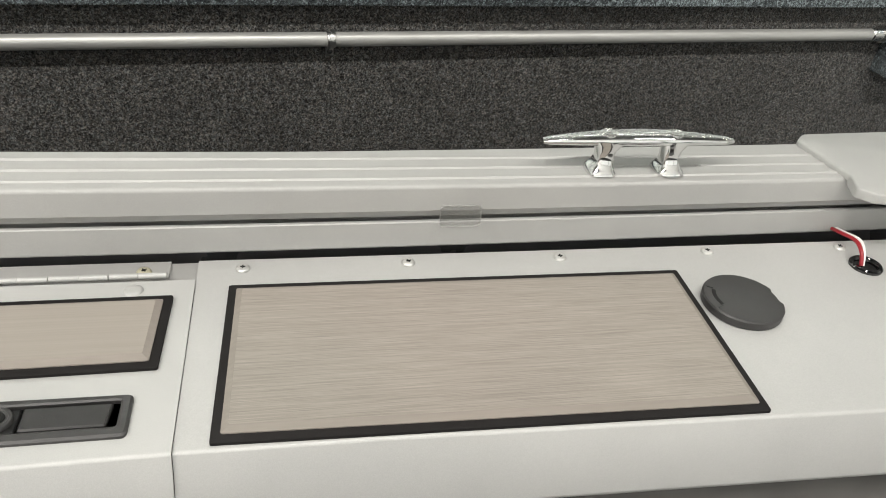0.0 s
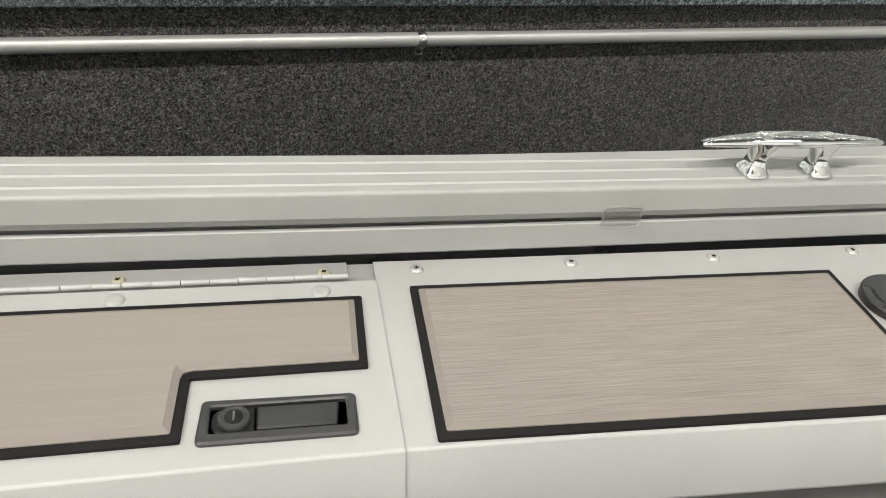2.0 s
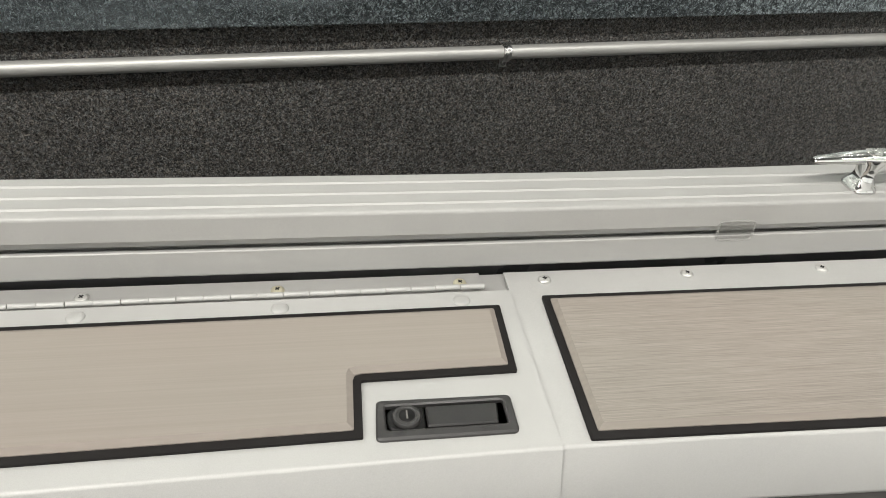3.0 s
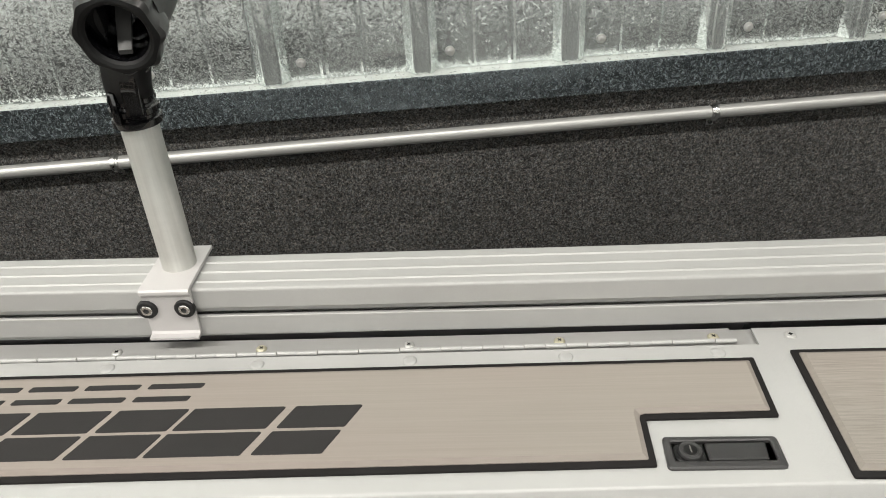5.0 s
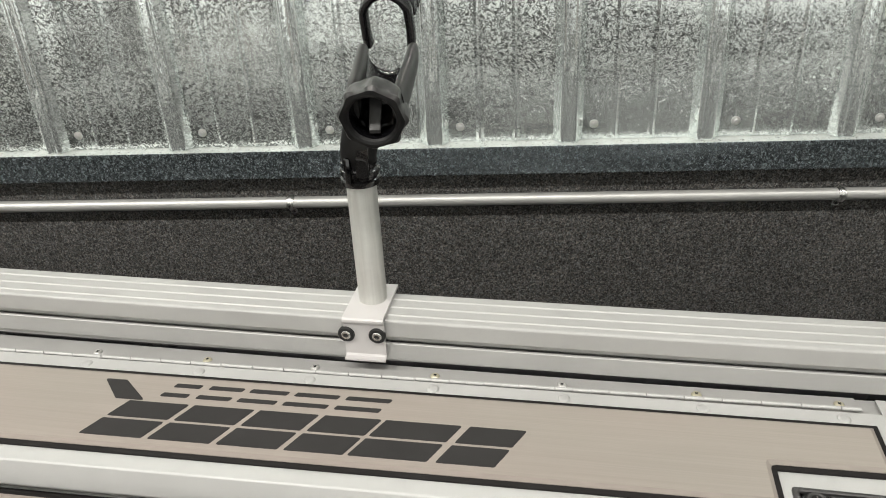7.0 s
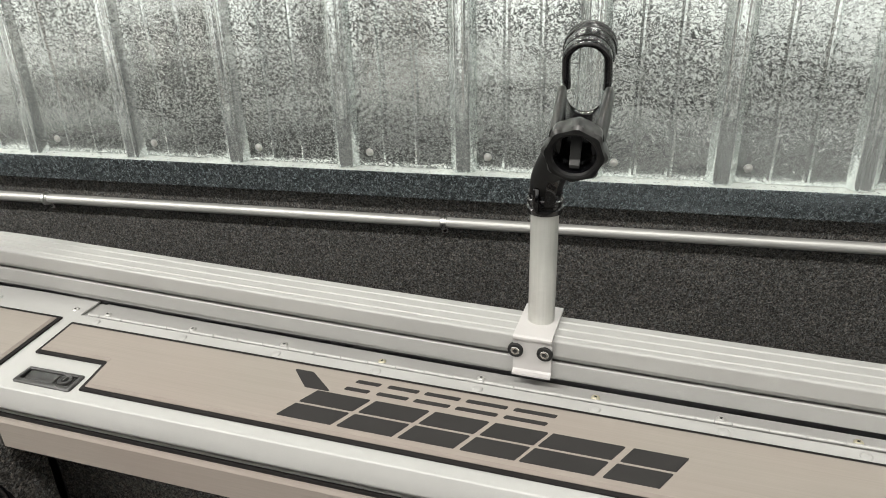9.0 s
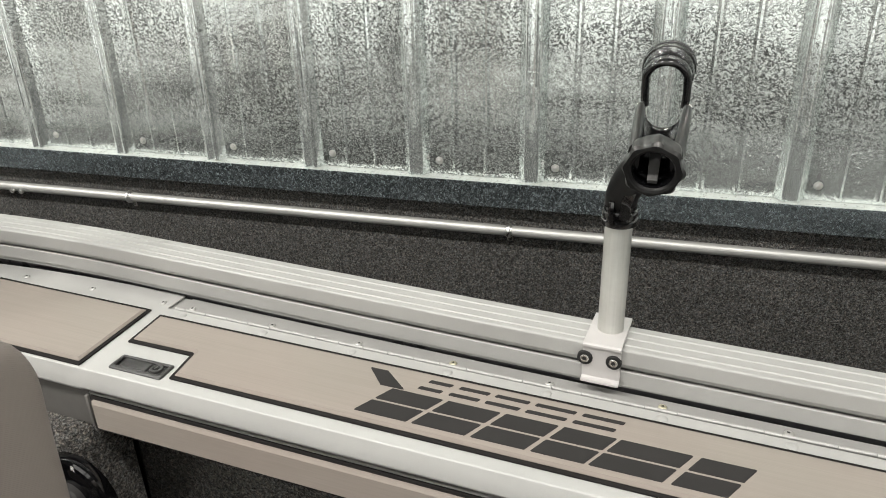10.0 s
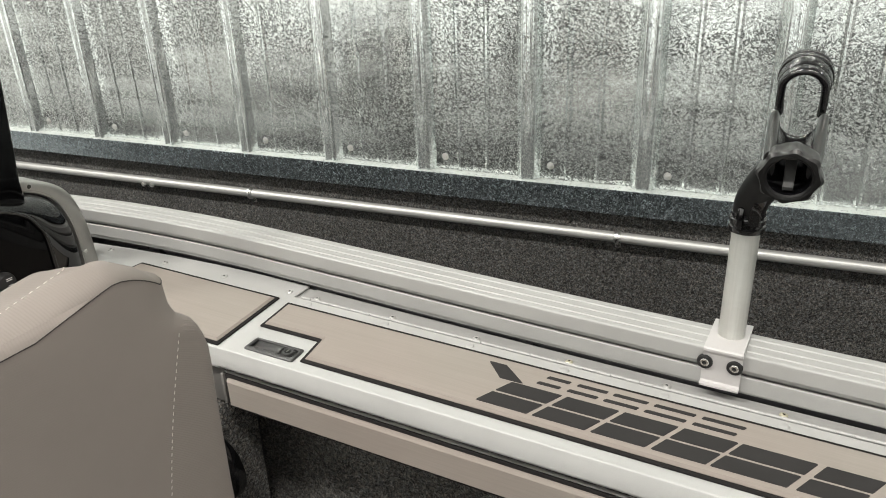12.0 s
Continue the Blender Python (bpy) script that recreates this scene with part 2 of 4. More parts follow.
TONGUE = plastic("grey_nylon", (0.022, 0.022, 0.0215), 0.35, 0.5)
GREY_PANEL = plastic("grey_side_plate", (0.14, 0.135, 0.128), 0.55, 0.4)
WIRE_RED = plastic("red_insulation", (0.28, 0.014, 0.022), 0.4)
WIRE_WHITE = plastic("white_insulation", (0.75, 0.74, 0.72), 0.4)
PRINT = plastic("white_print", (0.8, 0.8, 0.78), 0.5)
ROOM_PAINT = plastic("white_wall_paint", (0.90, 0.90, 0.89), 0.7, 0.3, 120, 0.1)
CEILING_PAINT = plastic("grey_ceiling_paint", (0.16, 0.16, 0.16), 0.8, 0.3, 120, 0.1)
END_PAINT = plastic("grey_wall_paint", (0.62, 0.62, 0.61), 0.7, 0.3, 120, 0.1)
CONCRETE = plastic("sealed_concrete", (0.13, 0.13, 0.128), 0.4, 0.4, 40, 0.1)
HULL_PAINT = paint("hull_paint", (0.10, 0.10, 0.105), 0.3, 0.2)
CLEAR, _nt, _b = shader("clear_plastic", (0.20, 0.20, 0.19), 0.12)
_b.inputs["Alpha"].default_value = 0.22
CLEAR_RIM, _nt, _b = shader("clear_plastic_rim", (0.45, 0.45, 0.43), 0.10)
_b.inputs["Alpha"].default_value = 0.32
GLOW, _nt, _b = shader("lamp_diffuser", (0.9, 0.9, 0.88), 0.5)
_b.inputs["Emission Color"].default_value = (1, 0.97, 0.92, 1)
_b.inputs["Emission Strength"].default_value = 6.0

# ---- helpers for meshes ----
def link(name, bm, mat, parent=None, label="", smooth=40.0):
    me = bpy.data.meshes.new(name)
    bmesh.ops.recalc_face_normals(bm, faces=bm.faces)
    bm.to_mesh(me)
    bm.free()
    me.materials.append(mat)
    if smooth:
        me.shade_smooth()
        me.set_sharp_from_angle(angle=radians(smooth))
    ob = new(name, me)
    if parent is not None:
        ob.parent = parent
    if label:
        tagged(ob, label)
    return ob


def part(name, bm, mat, parent, label="", smooth=40.0):
    return link(name, bm, mat, parent, label, smooth)


def thing(name, label, category, group="", kind="", m=None):
    ob = new(name)
    ob.empty_display_size = 0.02
    if m is not None:
        ob.matrix_world = m
    return tagged(ob, label, category, group, kind)


def shared(name, mesh, parent, m):
    ob = new(name, mesh)
    ob.parent = parent
    ob.matrix_basis = m
    return ob


def skin(rings, closed_ring=True, caps=True):
    """A surface through rings of equal length."""
    bm = bmesh.new()
    vs = [[bm.verts.new(p) for p in r] for r in rings]
    n = len(rings[0])
    for a, b in zip(vs, vs[1:]):
        for i in range(n if closed_ring else n - 1):
            j = (i + 1) % n
            bm.faces.new((a[i], a[j], b[j], b[i]))
    if caps and closed_ring:
        bm.faces.new(vs[0])
        bm.faces.new(list(reversed(vs[-1])))
    return bm


def sweep_x(profile, xs):
    return skin([[(x, y, z) for y, z in profile] for x in xs])


def steps(a, b, n):
    return [a + (b - a) * i / n for i in range(n + 1)]


def thick(line, t):
    """A closed outline from an open line of points, t thick on its left side."""
    out = []
    for i, (a, b) in enumerate(line):
        p, q = line[max(i - 1, 0)], line[min(i + 1, len(line) - 1)]
        dx, dy = q[0] - p[0], q[1] - p[1]
        d = math.hypot(dx, dy)
        out.append((a - dy / d * t, b + dx / d * t))
    return line + out[::-1]


def rounded(poly, r, n=4):
    """The outline with its corners rounded; r is one radius or one for each corner."""
    out, k = [], len(poly)
    for i, p in enumerate(poly):
        rad = r[i] if isinstance(r, (list, tuple)) else r
        p, a, b = Vector(p), Vector(poly[i - 1]), Vector(poly[(i + 1) % k])
        u, v = (a - p).normalized(), (b - p).normalized()
        if rad <= 0:
            out.append(tuple(p))
            continue
        half = math.acos(max(-1, min(1, u.dot(v)))) / 2
        cut = rad / math.tan(half)
        s, e = p + u * cut, p + v * cut
        for j in range(n + 1):
            t = j / n
            out.append(tuple(s * (1 - t) ** 2 + p * 2 * t * (1 - t) + e * t * t))
    return out


def offset(poly, d):
    """The outline moved inward by d (counter-clockwise outlines)."""
    out, k = [], len(poly)
    for i in range(k):
        a, p, b = Vector(poly[i - 1]), Vector(poly[i]), Vector(poly[(i + 1) % k])
        u, v = (p - a).normalized(), (b - p).normalized()
        nu, nv = Vector((-u.y, u.x)), Vector((-v.y, v.x))
        m = nu + nv
        m = m / max(1e-6, m.dot(nu))
        out.append(tuple(p + m * d))
    return out


def slab(poly, z0, z1, chamfer=0.0, drop=None, radii=None, segs=2):
    """A plate on an outline in x and y, with its corners rounded and its top edge chamfered."""
    inner = offset(poly, chamfer) if chamfer else poly
    if radii is not None:
        poly, inner = rounded(poly, radii, segs), rounded(inner, radii, segs)
    rings = [[(x, y, z0) for x, y in poly]]
    if chamfer:
        rings.append([(x, y, z1 - (drop or chamfer)) for x, y in poly])
        rings.append([(x, y, z1) for x, y in inner])
    else:
        rings.append([(x, y, z1) for x, y in poly])
    return skin(rings)


def block(x0, x1, y0, y1, z0, z1, bevel=0.0, segs=2):
    bm = bmesh.new()
    bmesh.ops.create_cube(bm, size=1.0)
    for v in bm.verts:
        v.co = Vector(((x0 + x1) / 2 + v.co.x * (x1 - x0), (y0 + y1) / 2 + v.co.y * (y1 - y0), (z0 + z1) / 2 + v.co.z * (z1 - z0)))
    if bevel:
        bmesh.ops.bevel(bm, geom=bm.edges[:], offset=bevel, segments=segs, profile=0.5, affect="EDGES")
    return bm


def lathe(rows, n=24, m=None):
    """Turned about z from rows of radius and height; a zero radius closes it."""
    bm = bmesh.new()
    rings = []
    for r, z in rows:
        if r <= 1e-6:
            rings.append([bm.verts.new((0, 0, z))])
        else:
            rings.append([bm.verts.new((r * math.cos(2 * math.pi * i / n), r * math.sin(2 * math.pi * i / n), z)) for i in range(n)])
    for a, b in zip(rings, rings[1:]):
        for i in range(n):
            j = (i + 1) % n
            if len(a) == 1 and len(b) == 1:
                continue
            if len(a) == 1:
                bm.faces.new((a[0], b[i], b[j]))
            elif len(b) == 1:
                bm.faces.new((a[i], a[j], b[0]))
            else:
                bm.faces.new((a[i], a[j], b[j], b[i]))
    if m is not None:
        bm.transform(m)
    return bm


def pipe(points, r, n=12, caps=True):
    """A round bar along points; r is one radius or one for each point."""
    pts = [Vector(p) for p in points]
    rings, side = [], None
    for i, p in enumerate(pts):
        d = (pts[min(i + 1, len(pts) - 1)] - pts[max(i - 1, 0)]).normalized()
        if side is None:
            side = d.orthogonal().normalized()
        side = (side - d * side.dot(d)).normalized()
        up = d.cross(side)
        rr = r[i] if isinstance(r, (list, tuple)) else r
        rings.append([p + (side * math.cos(2 * math.pi * k / n) + up * math.sin(2 * math.pi * k / n)) * rr for k in range(n)])
    return skin(rings, True, caps)


def bend(points, n=6):
    """A smooth line through the points (Catmull-Rom)."""
    p = [Vector(q) for q in points]
    p = [2 * p[0] - p[1]] + p + [2 * p[-1] - p[-2]]
    out = []
    for i in range(1, len(p) - 2):
        for k in range(n):
            t = k / n
            a, b, c, d = p[i - 1], p[i], p[i + 1], p[i + 2]
            out.append(0.5 * (2 * b + (c - a) * t + (2 * a - 5 * b + 4 * c - d) * t * t + (3 * b - a - 3 * c + d) * t ** 3))
    return out + [p[-2]]


def join(*bms):
    out = bmesh.new()
    for b in bms:
        me = bpy.data.meshes.new("tmp")
        b.to_mesh(me)
        b.free()
        out.from_mesh(me)
        bpy.data.meshes.remove(me)
    return out


def warp(bm):
    """The side deck narrows slightly towards both ends of the lid."""
    for v in bm.verts:
        x, y = v.co.x, v.co.y
        far = max(0.0, -0.1 - x)
        k = min(1.4, max(-0.2, (0.47 - y) / 0.17))
        v.co.y = y - far * (0.003 + 0.013 * k) - max(0.0, x) * 0.030 * k
    return bm


def sag(bm):
    """Towards the stern the lid's slanted front and the strip under it reach lower."""
    for v in bm.verts:
        f = max(0.0, min(1.0, (1.190 - v.co.z) / 0.0155))
        t = max(0.0, min(1.0, (v.co.x + 0.70) / 0.50))
        drop = 0.0195 * f * t * t * (3 - 2 * t)
        v.co.z -= drop
        if v.co.z + drop > 1.160:
            v.co.y -= 0.40 * drop
    return bm


def long_block(*size):
    bm = block(*size)
    bmesh.ops.subdivide_edges(bm, edges=[e for e in bm.edges if e.calc_length() > 0.5], cuts=13)
    return bm


def mesh_of(name, bm, mat, smooth=40.0):
    me = bpy.data.meshes.new(name)
    bmesh.ops.recalc_face_normals(bm, faces=bm.faces)
    bm.to_mesh(me)
    bm.free()
    me.materials.append(mat)
    me.shade_smooth()
    me.set_sharp_from_angle(angle=radians(smooth))
    return me


DECK = 1.197

# ---- the showroom ----

def room_slab(name, label, x0, x1, y0, y1, z0, z1, mat, category):
    ob = link(name, block(x0, x1, y0, y1, z0, z1), mat, smooth=0)
    ob.matrix_world = WALL
    return tagged(ob, label, category, kind="structure")


room_slab("floor", "sealed grey concrete showroom floor", S0, S1, N0, 0.2, -0.12, 0, CONCRETE, "floor")
room_slab("ceiling", "plain grey painted showroom ceiling", S0, S1, N0, 0.2, CEIL, CEIL + 0.12, CEILING_PAINT, "ceiling")
room_slab("wall_north", "plain wall behind the carpet and metal lining", S0, S1, 0.052, 0.2, 0, CEIL, ROOM_PAINT, "wall")
room_slab("wall_south", "plain white painted wall above the added windows", S0, S1, N0 - 0.15, N0, WIN_Z1, CEIL, ROOM_PAINT, "wall")
room_slab("wall_south_sill", "low white kerb under the added windows", S0, S1, N0 - 0.15, N0, 0, WIN_Z0, ROOM_PAINT, "wall")
edges = [S0] + [s + d * WIN_W / 2 for s in ADDED_WINDOWS for d in (-1, 1)] + [S1]
# the wide end pier is greyer, to dim what the liner reflects
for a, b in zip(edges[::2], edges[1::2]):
    room_slab("wall_south_pier", "painted pier between the added windows", a, b, N0 - 0.15, N0, WIN_Z0, WIN_Z1, END_PAINT if b - a > 1 else ROOM_PAINT, "wall")
room_slab("backdrop", "plain pale screen behind the added windows", S0, S1, N0 - 0.19, N0 - 0.16, 0, WIN_Z1 + 0.1, ROOM_PAINT, "backdrop")
# unseen windows, added to frame the fill lights
for k, s in enumerate(ADDED_WINDOWS):
    win = thing("window_%d" % (k + 1), "unseen added window with a grey metal frame", "window", "shop windows", "structure", WALL @ pose(s, N0 - 0.05, WIN_Z0))
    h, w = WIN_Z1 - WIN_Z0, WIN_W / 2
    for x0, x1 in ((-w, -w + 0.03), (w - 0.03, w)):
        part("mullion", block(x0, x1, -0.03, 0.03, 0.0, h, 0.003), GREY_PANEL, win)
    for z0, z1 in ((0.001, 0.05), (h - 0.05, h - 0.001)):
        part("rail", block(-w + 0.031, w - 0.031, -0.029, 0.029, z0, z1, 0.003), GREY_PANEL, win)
room_slab("wall_west", "plain grey painted end wall of the showroom", S0 - 0.15, S0, N0, 0.2, 0, CEIL, END_PAINT, "wall")
room_slab("wall_east", "plain grey painted end wall of the showroom", S1, S1 + 0.15, N0, 0.2, 0, CEIL, END_PAINT, "wall")
CF = 0.0162
room_slab("wall_carpet", "charcoal carpet covering the lower wall", S0, S1, CF, 0.050, 0.0, 1.240, CARPET_WALL, "wall")

# ribbed liner sheets: a rib every nine inches, two low beads between
PITCH = 0.2286


def sheet_line(s0, ribs):
    line = []
    for k in range(ribs):
        r = s0 + k * PITCH
        half = [(0.0265, 0.0190), (0.0250, 0.0184), (0.0238, 0.0166), (0.0156, 0.0044), (0.0140, 0.0024), (0.0118, 0.0008), (0.0092, 0.0), (0.0072, 0.0004), (0.0056, 0.0014), (0.0036, 0.0017)]
        line += [(r - w, d) for w, d in half] + [(r + w, d) for w, d in reversed(half)]
        for bead in (0.078, 0.140):
            c = r + bead
            line += [(c - 0.0065, 0.019), (c - 0.002, 0.0162), (c + 0.002, 0.0162), (c + 0.0065, 0.019)]
    return line


liner_top = CEIL - 0.005
for k0 in range(-32, 36, 4):
    line = sheet_line(k0 * PITCH, 4) + [((k0 + 4) * PITCH - 0.027, 0.019)]
    if line[0][0] < S0 + 0.05 or line[-1][0] > S1 - 0.05:
        continue
    outline = thick(line, 0.0008)
    levels = [1.268, 1.6, 2.2, 3.6, liner_top]
    bm = skin([[(s, n, z) for s, n in outline] for z in levels])
    for v in bm.verts:
        if v.co.z < 1.3 and v.co.y > 0.012:
            v.co.y -= 0.0012 * (0.5 + noise.noise((v.co.x * 9, 0, 0)))
    ob = link("wall_liner", bm, ZINC_SHEET, smooth=27)
    ob.data.materials.append(ZINC_RIB)
    for p in ob.data.polygons:
        if p.center.y < 0.0160:
            p.material_index = 1
    ob.matrix_world = WALL
    tagged(ob, "ribbed galvanised steel liner sheet with spangled zinc", "wall panel", "liner sheets", "structure")

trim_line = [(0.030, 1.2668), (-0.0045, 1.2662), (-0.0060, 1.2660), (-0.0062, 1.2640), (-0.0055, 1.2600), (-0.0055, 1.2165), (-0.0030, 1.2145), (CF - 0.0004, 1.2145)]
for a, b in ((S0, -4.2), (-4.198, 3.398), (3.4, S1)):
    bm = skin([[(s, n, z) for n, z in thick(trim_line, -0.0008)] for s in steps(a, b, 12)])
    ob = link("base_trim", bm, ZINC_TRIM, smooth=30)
    # upward faces take the paler zinc, as if lit from above
    ob.data.materials.append(ZINC_LIT_TOP)
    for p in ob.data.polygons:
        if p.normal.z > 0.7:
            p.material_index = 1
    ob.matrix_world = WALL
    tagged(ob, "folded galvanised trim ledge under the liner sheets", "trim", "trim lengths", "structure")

screw_mesh = mesh_of("liner_screw", lathe([(0.0, 0.0045), (0.0032, 0.004), (0.0042, 0.0025), (0.0044, 0.0012), (0.0075, 0.0008), (0.0078, -0.0005)], 14), EMT)
ASTRAY = {-1: 0.0035, 6: 0.0072, 7: 0.0118}
for k in range(-19, 21):
    ob = new("liner_screw", screw_mesh)
    ob.matrix_world = WALL @ pose(k * PITCH + 0.0442 + ASTRAY.get(k, 0.0), 0.018, 1.295) @ pose(0, 0, 0, 90)
    tagged(ob, "zinc hex screw in the liner sheet", "screw", "liner screws")

# conduit with straps
CN, CZ, CR = 0.0050, 1.1630, 0.0106
conduit = thing("conduit", "thin zinc electrical conduit strapped along the carpeted wall", "conduit", m=WALL)
part("tube", pipe([(s, CN, CZ) for s in steps(-4.5, -0.575, 6)], CR * 0.97, 20), EMT, conduit)
part("tube", pipe([(s, CN, CZ) for s in steps(-0.5135, 2.63, 8)], CR, 20), EMT, conduit)
coupling = part("coupling", pipe([(s, CN, CZ) for s in (-0.5760, -0.5740, -0.5160, -0.5135, -0.5130)], [CR * 0.97, CR * 1.02, CR * 1.02, CR * 0.86, CR * 0.80], 20), EMT, conduit, "set screw coupling between conduit lengths")
for s in (-0.5565, -0.5305):
    part("set_screw", lathe([(0, 0.0075), (0.0022, 0.0075), (0.0026, 0.0095), (0.0054, 0.0095), (0.0060, 0.0085), (0.0060, 0.0035), (0.0032, 0.0030), (0.0032, -0.002)], 8, pose(s, CN - 0.0085, CZ - CR * 0.35, 105)), STRAP, coupling)
for s in (1.614, 0.646, -0.236, -1.14, -2.04, -3.0):
    ring = []
    for ds, more in ((-0.0065, 0.0004), (-0.0056, 0.0016), (-0.0026, 0.0017), (-0.0022, 0.0042), (0.0022, 0.0042), (0.0026, 0.0017), (0.0056, 0.0016), (0.0065, 0.0004)):
        rr = CR + more
        ring.append([(s + ds, CN + rr * math.cos(a), CZ + rr * math.sin(a)) for a in [2 * math.pi * i / 18 for i in range(18)]])
    strap = part("strap", skin(ring), STRAP, conduit, "one hole zinc conduit strap")
    part("tab", block(s - 0.0060, s + 0.0060, CF - 0.0020, CF + 0.0004, CZ - 0.027, CZ - CR * 0.6, 0.0009), STRAP, strap)
    part("screw_head", lathe([(0, 0.004), (0.003, 0.0036), (0.0042, 0.002), (0.0044, 0)], 12, pose(s, CF - 0.0020, CZ - 0.0205, 90)), STEEL, strap)
jbox = thing("junction_box", "small galvanised electrical box on the conduit end", "electrical box", m=WALL)
part("body", block(2.655, 2.76, -0.030, CF + 0.0003, 1.09, 1.205, 0.004), ZINC_TRIM, jbox)
part("connector", pipe([(s, CN, CZ) for s in (2.612, 2.614, 2.634, 2.636, 2.645, 2.646, 2.656)], [CR, 0.0125, 0.0125, 0.016, 0.016, 0.0125, 0.0125], 20), STEEL, jbox)

# ceiling tubes
for s, n, watts in LAMPS:
    fix = thing("ceiling_light", "white linear ceiling light, switched on", "ceiling light", "ceiling lights", m=WALL @ pose(s, n, CEIL))
    part("housing", block(-0.77, 0.77, -0.12, 0.12, -0.055, 0.0, 0.006), ROOM_PAINT, fix)
    part("diffuser", block(-0.75, 0.75, -0.10, 0.10, -0.068, -0.0545, 0.003), GLOW, fix)

# ---- the boat: hull, liner and decks ----
X0, X1 = -2.6, 0.95


def bow(x):
    """How far the boat's side draws in towards the bow, beside the console."""
    return 0.17 * min(0.0, max(x, -2.05) + 1.38) ** 2


def draw_in(bm):
    for v in bm.verts:
        if v.co.y > 0.3:
            v.co.y -= bow(v.co.x)
    return bm


# the unseen far side is cut low, so the liner reflects past it
hull_line = [(0.535, 1.235), (0.53, 1.05), (0.50, 0.75), (0.38, 0.48), (-0.45, 0.34), (-1.28, 0.48), (-1.40, 0.75), (-1.43, 1.06)]
hull = thing("boat_hull", "dark painted aluminium boat hull on the showroom floor", "boat hull")
part("shell", draw_in(sweep_x(thick(hull_line, 0.012), steps(X0, X1, 48))), HULL_PAINT, hull, smooth=0)
part("transom", sweep_x(rounded([(-1.415, 1.05), (-1.39, 0.75), (-1.27, 0.49), (-0.45, 0.352), (0.37, 0.49), (0.488, 0.75), (0.515, 1.2)], 0.0), [X1 - 0.03, X1 - 0.001]), HULL_PAINT, hull, smooth=0)
part("bow_bulkhead", draw_in(sweep_x(rounded([(-1.415, 1.05), (-1.39, 0.75), (-1.27, 0.49), (-0.45, 0.352), (0.37, 0.49), (0.488, 0.75), (0.515, 1.2)], 0.0), [X0 + 0.001, X0 + 0.03])), HULL_PAINT, hull, smooth=0)
# unseen far-side skin and coaming, added for what the ribbed liner reflects
part("inner_skin", sweep_x(thick([(-1.375, 0.90), (-1.36, 0.76), (-1.30, 0.62)], 0.004), steps(X0 + 0.04, X1 - 0.04, 4)), CARPET_BOAT, hull, "carpeted inner side", smooth=0)
part("added_coaming", sweep_x(thick([(-1.43, 1.064), (-1.27, 1.064), (-1.262, 1.058), (-1.262, 0.90), (-1.38, 0.895)], -0.004), steps(X0 + 0.04, X1 - 0.04, 4)), SILVER, hull, "unseen silver coaming, added to reflect in the wall liner", smooth=0)
part("keel", block(X0 + 0.1, X1 - 0.1, -0.53, -0.37, 0.0, 0.36, 0.01), HULL_PAINT, hull)

sole = link("cockpit_floor", block(X0 + 0.05, X1 - 0.05, -1.26, 0.405, 0.60, 0.625), CARPET_BOAT, smooth=0)
tagged(sole, "dark grey looped carpet on the cockpit floor", "boat floor", kind="structure")
liner = link("cockpit_liner", join(sweep_x(thick([(0.408, 1.125), (0.398, 0.82), (0.350, 0.62)], -0.006), [-1.36, X1 - 0.05]), block(X0 + 0.05, -1.34, 0.345, 0.36, 0.62, 1.07)), CARPET_BOAT, smooth=0)
tagged(liner, "dark grey carpet lining the inside of the boat", "boat lining", kind="structure")

# carpeted side box under the forward deck, its end and top edge rounded
ledge = []
for x, inset in [(-2.4, 0), (-1.9, 0), (-1.6, 0), (-1.41, 0), (-1.357, 0.001), (-1.337, 0.006), (-1.322, 0.016), (-1.312, 0.034), (-1.308, 0.062)]:
    f = 0.252 + inset
    ledge.append([(x, f, 0.626), (x, f, 1.058)] + [(x, f + 0.022 - 0.022 * math.cos(a), 1.058 - inset * 0.3 + 0.034 * math.sin(a)) for a in [radians(d) for d in (20, 45, 70, 90)]] + [(x, 0.343, 1.084 - inset * 0.3), (x, 0.343, 0.626)])
bm = skin(ledge)
for v in bm.verts:
    v.co += 0.003 * noise.noise_vector(v.co * 18)
side_box = link("carpeted_side_box", bm, CARPET_BOAT, smooth=60)
tagged(side_box, "low side box wrapped in worn grey carpet", "side box")

# grey plate above the box, under the forward deck
plate = link("side_plate", warp(block(-2.3, -1.302, 0.309, 0.313, 1.090, 1.196, 0.001)), GREY_PANEL)
tagged(plate, "plain grey side plate under the side deck", "side plate", kind="structure")
aft_plate = link("side_plate", warp(block(-0.068, X1 - 0.05, 0.312, 0.316, 0.80, 1.196, 0.001)), GREY_PANEL)
tagged(aft_plate, "plain grey side plate under the side deck", "side plate", kind="structure")


def deck_line(rear, lift=0.0, lip=1.140):
    """The outline of a bent deck sheet, from its rear edge over the front bend and down to the curled lip."""
    top = DECK + lift
    front = 0.3015 - lift
    line = [(rear, top), ((rear + front) / 2, top)]
    line += [(front + 0.0032 + 0.0032 * math.cos(a), top - 0.0032 + 0.0032 * math.sin(a)) for a in [radians(d) for d in (90, 110, 130, 150, 158)]]
    low = lip + 0.0215
    foot = front - 0.40 * (top - 0.006 - low)
    line += [(front - 0.0024, top - 0.012), (foot, low)]
    line += [(foot + 0.009 - 0.009 * math.cos(a), low - 0.009 * math.sin(a)) for a in [radians(d) for d in (20, 40, 60, 80)]]
    line += [(foot + 0.012, low - 0.009)]
    return line


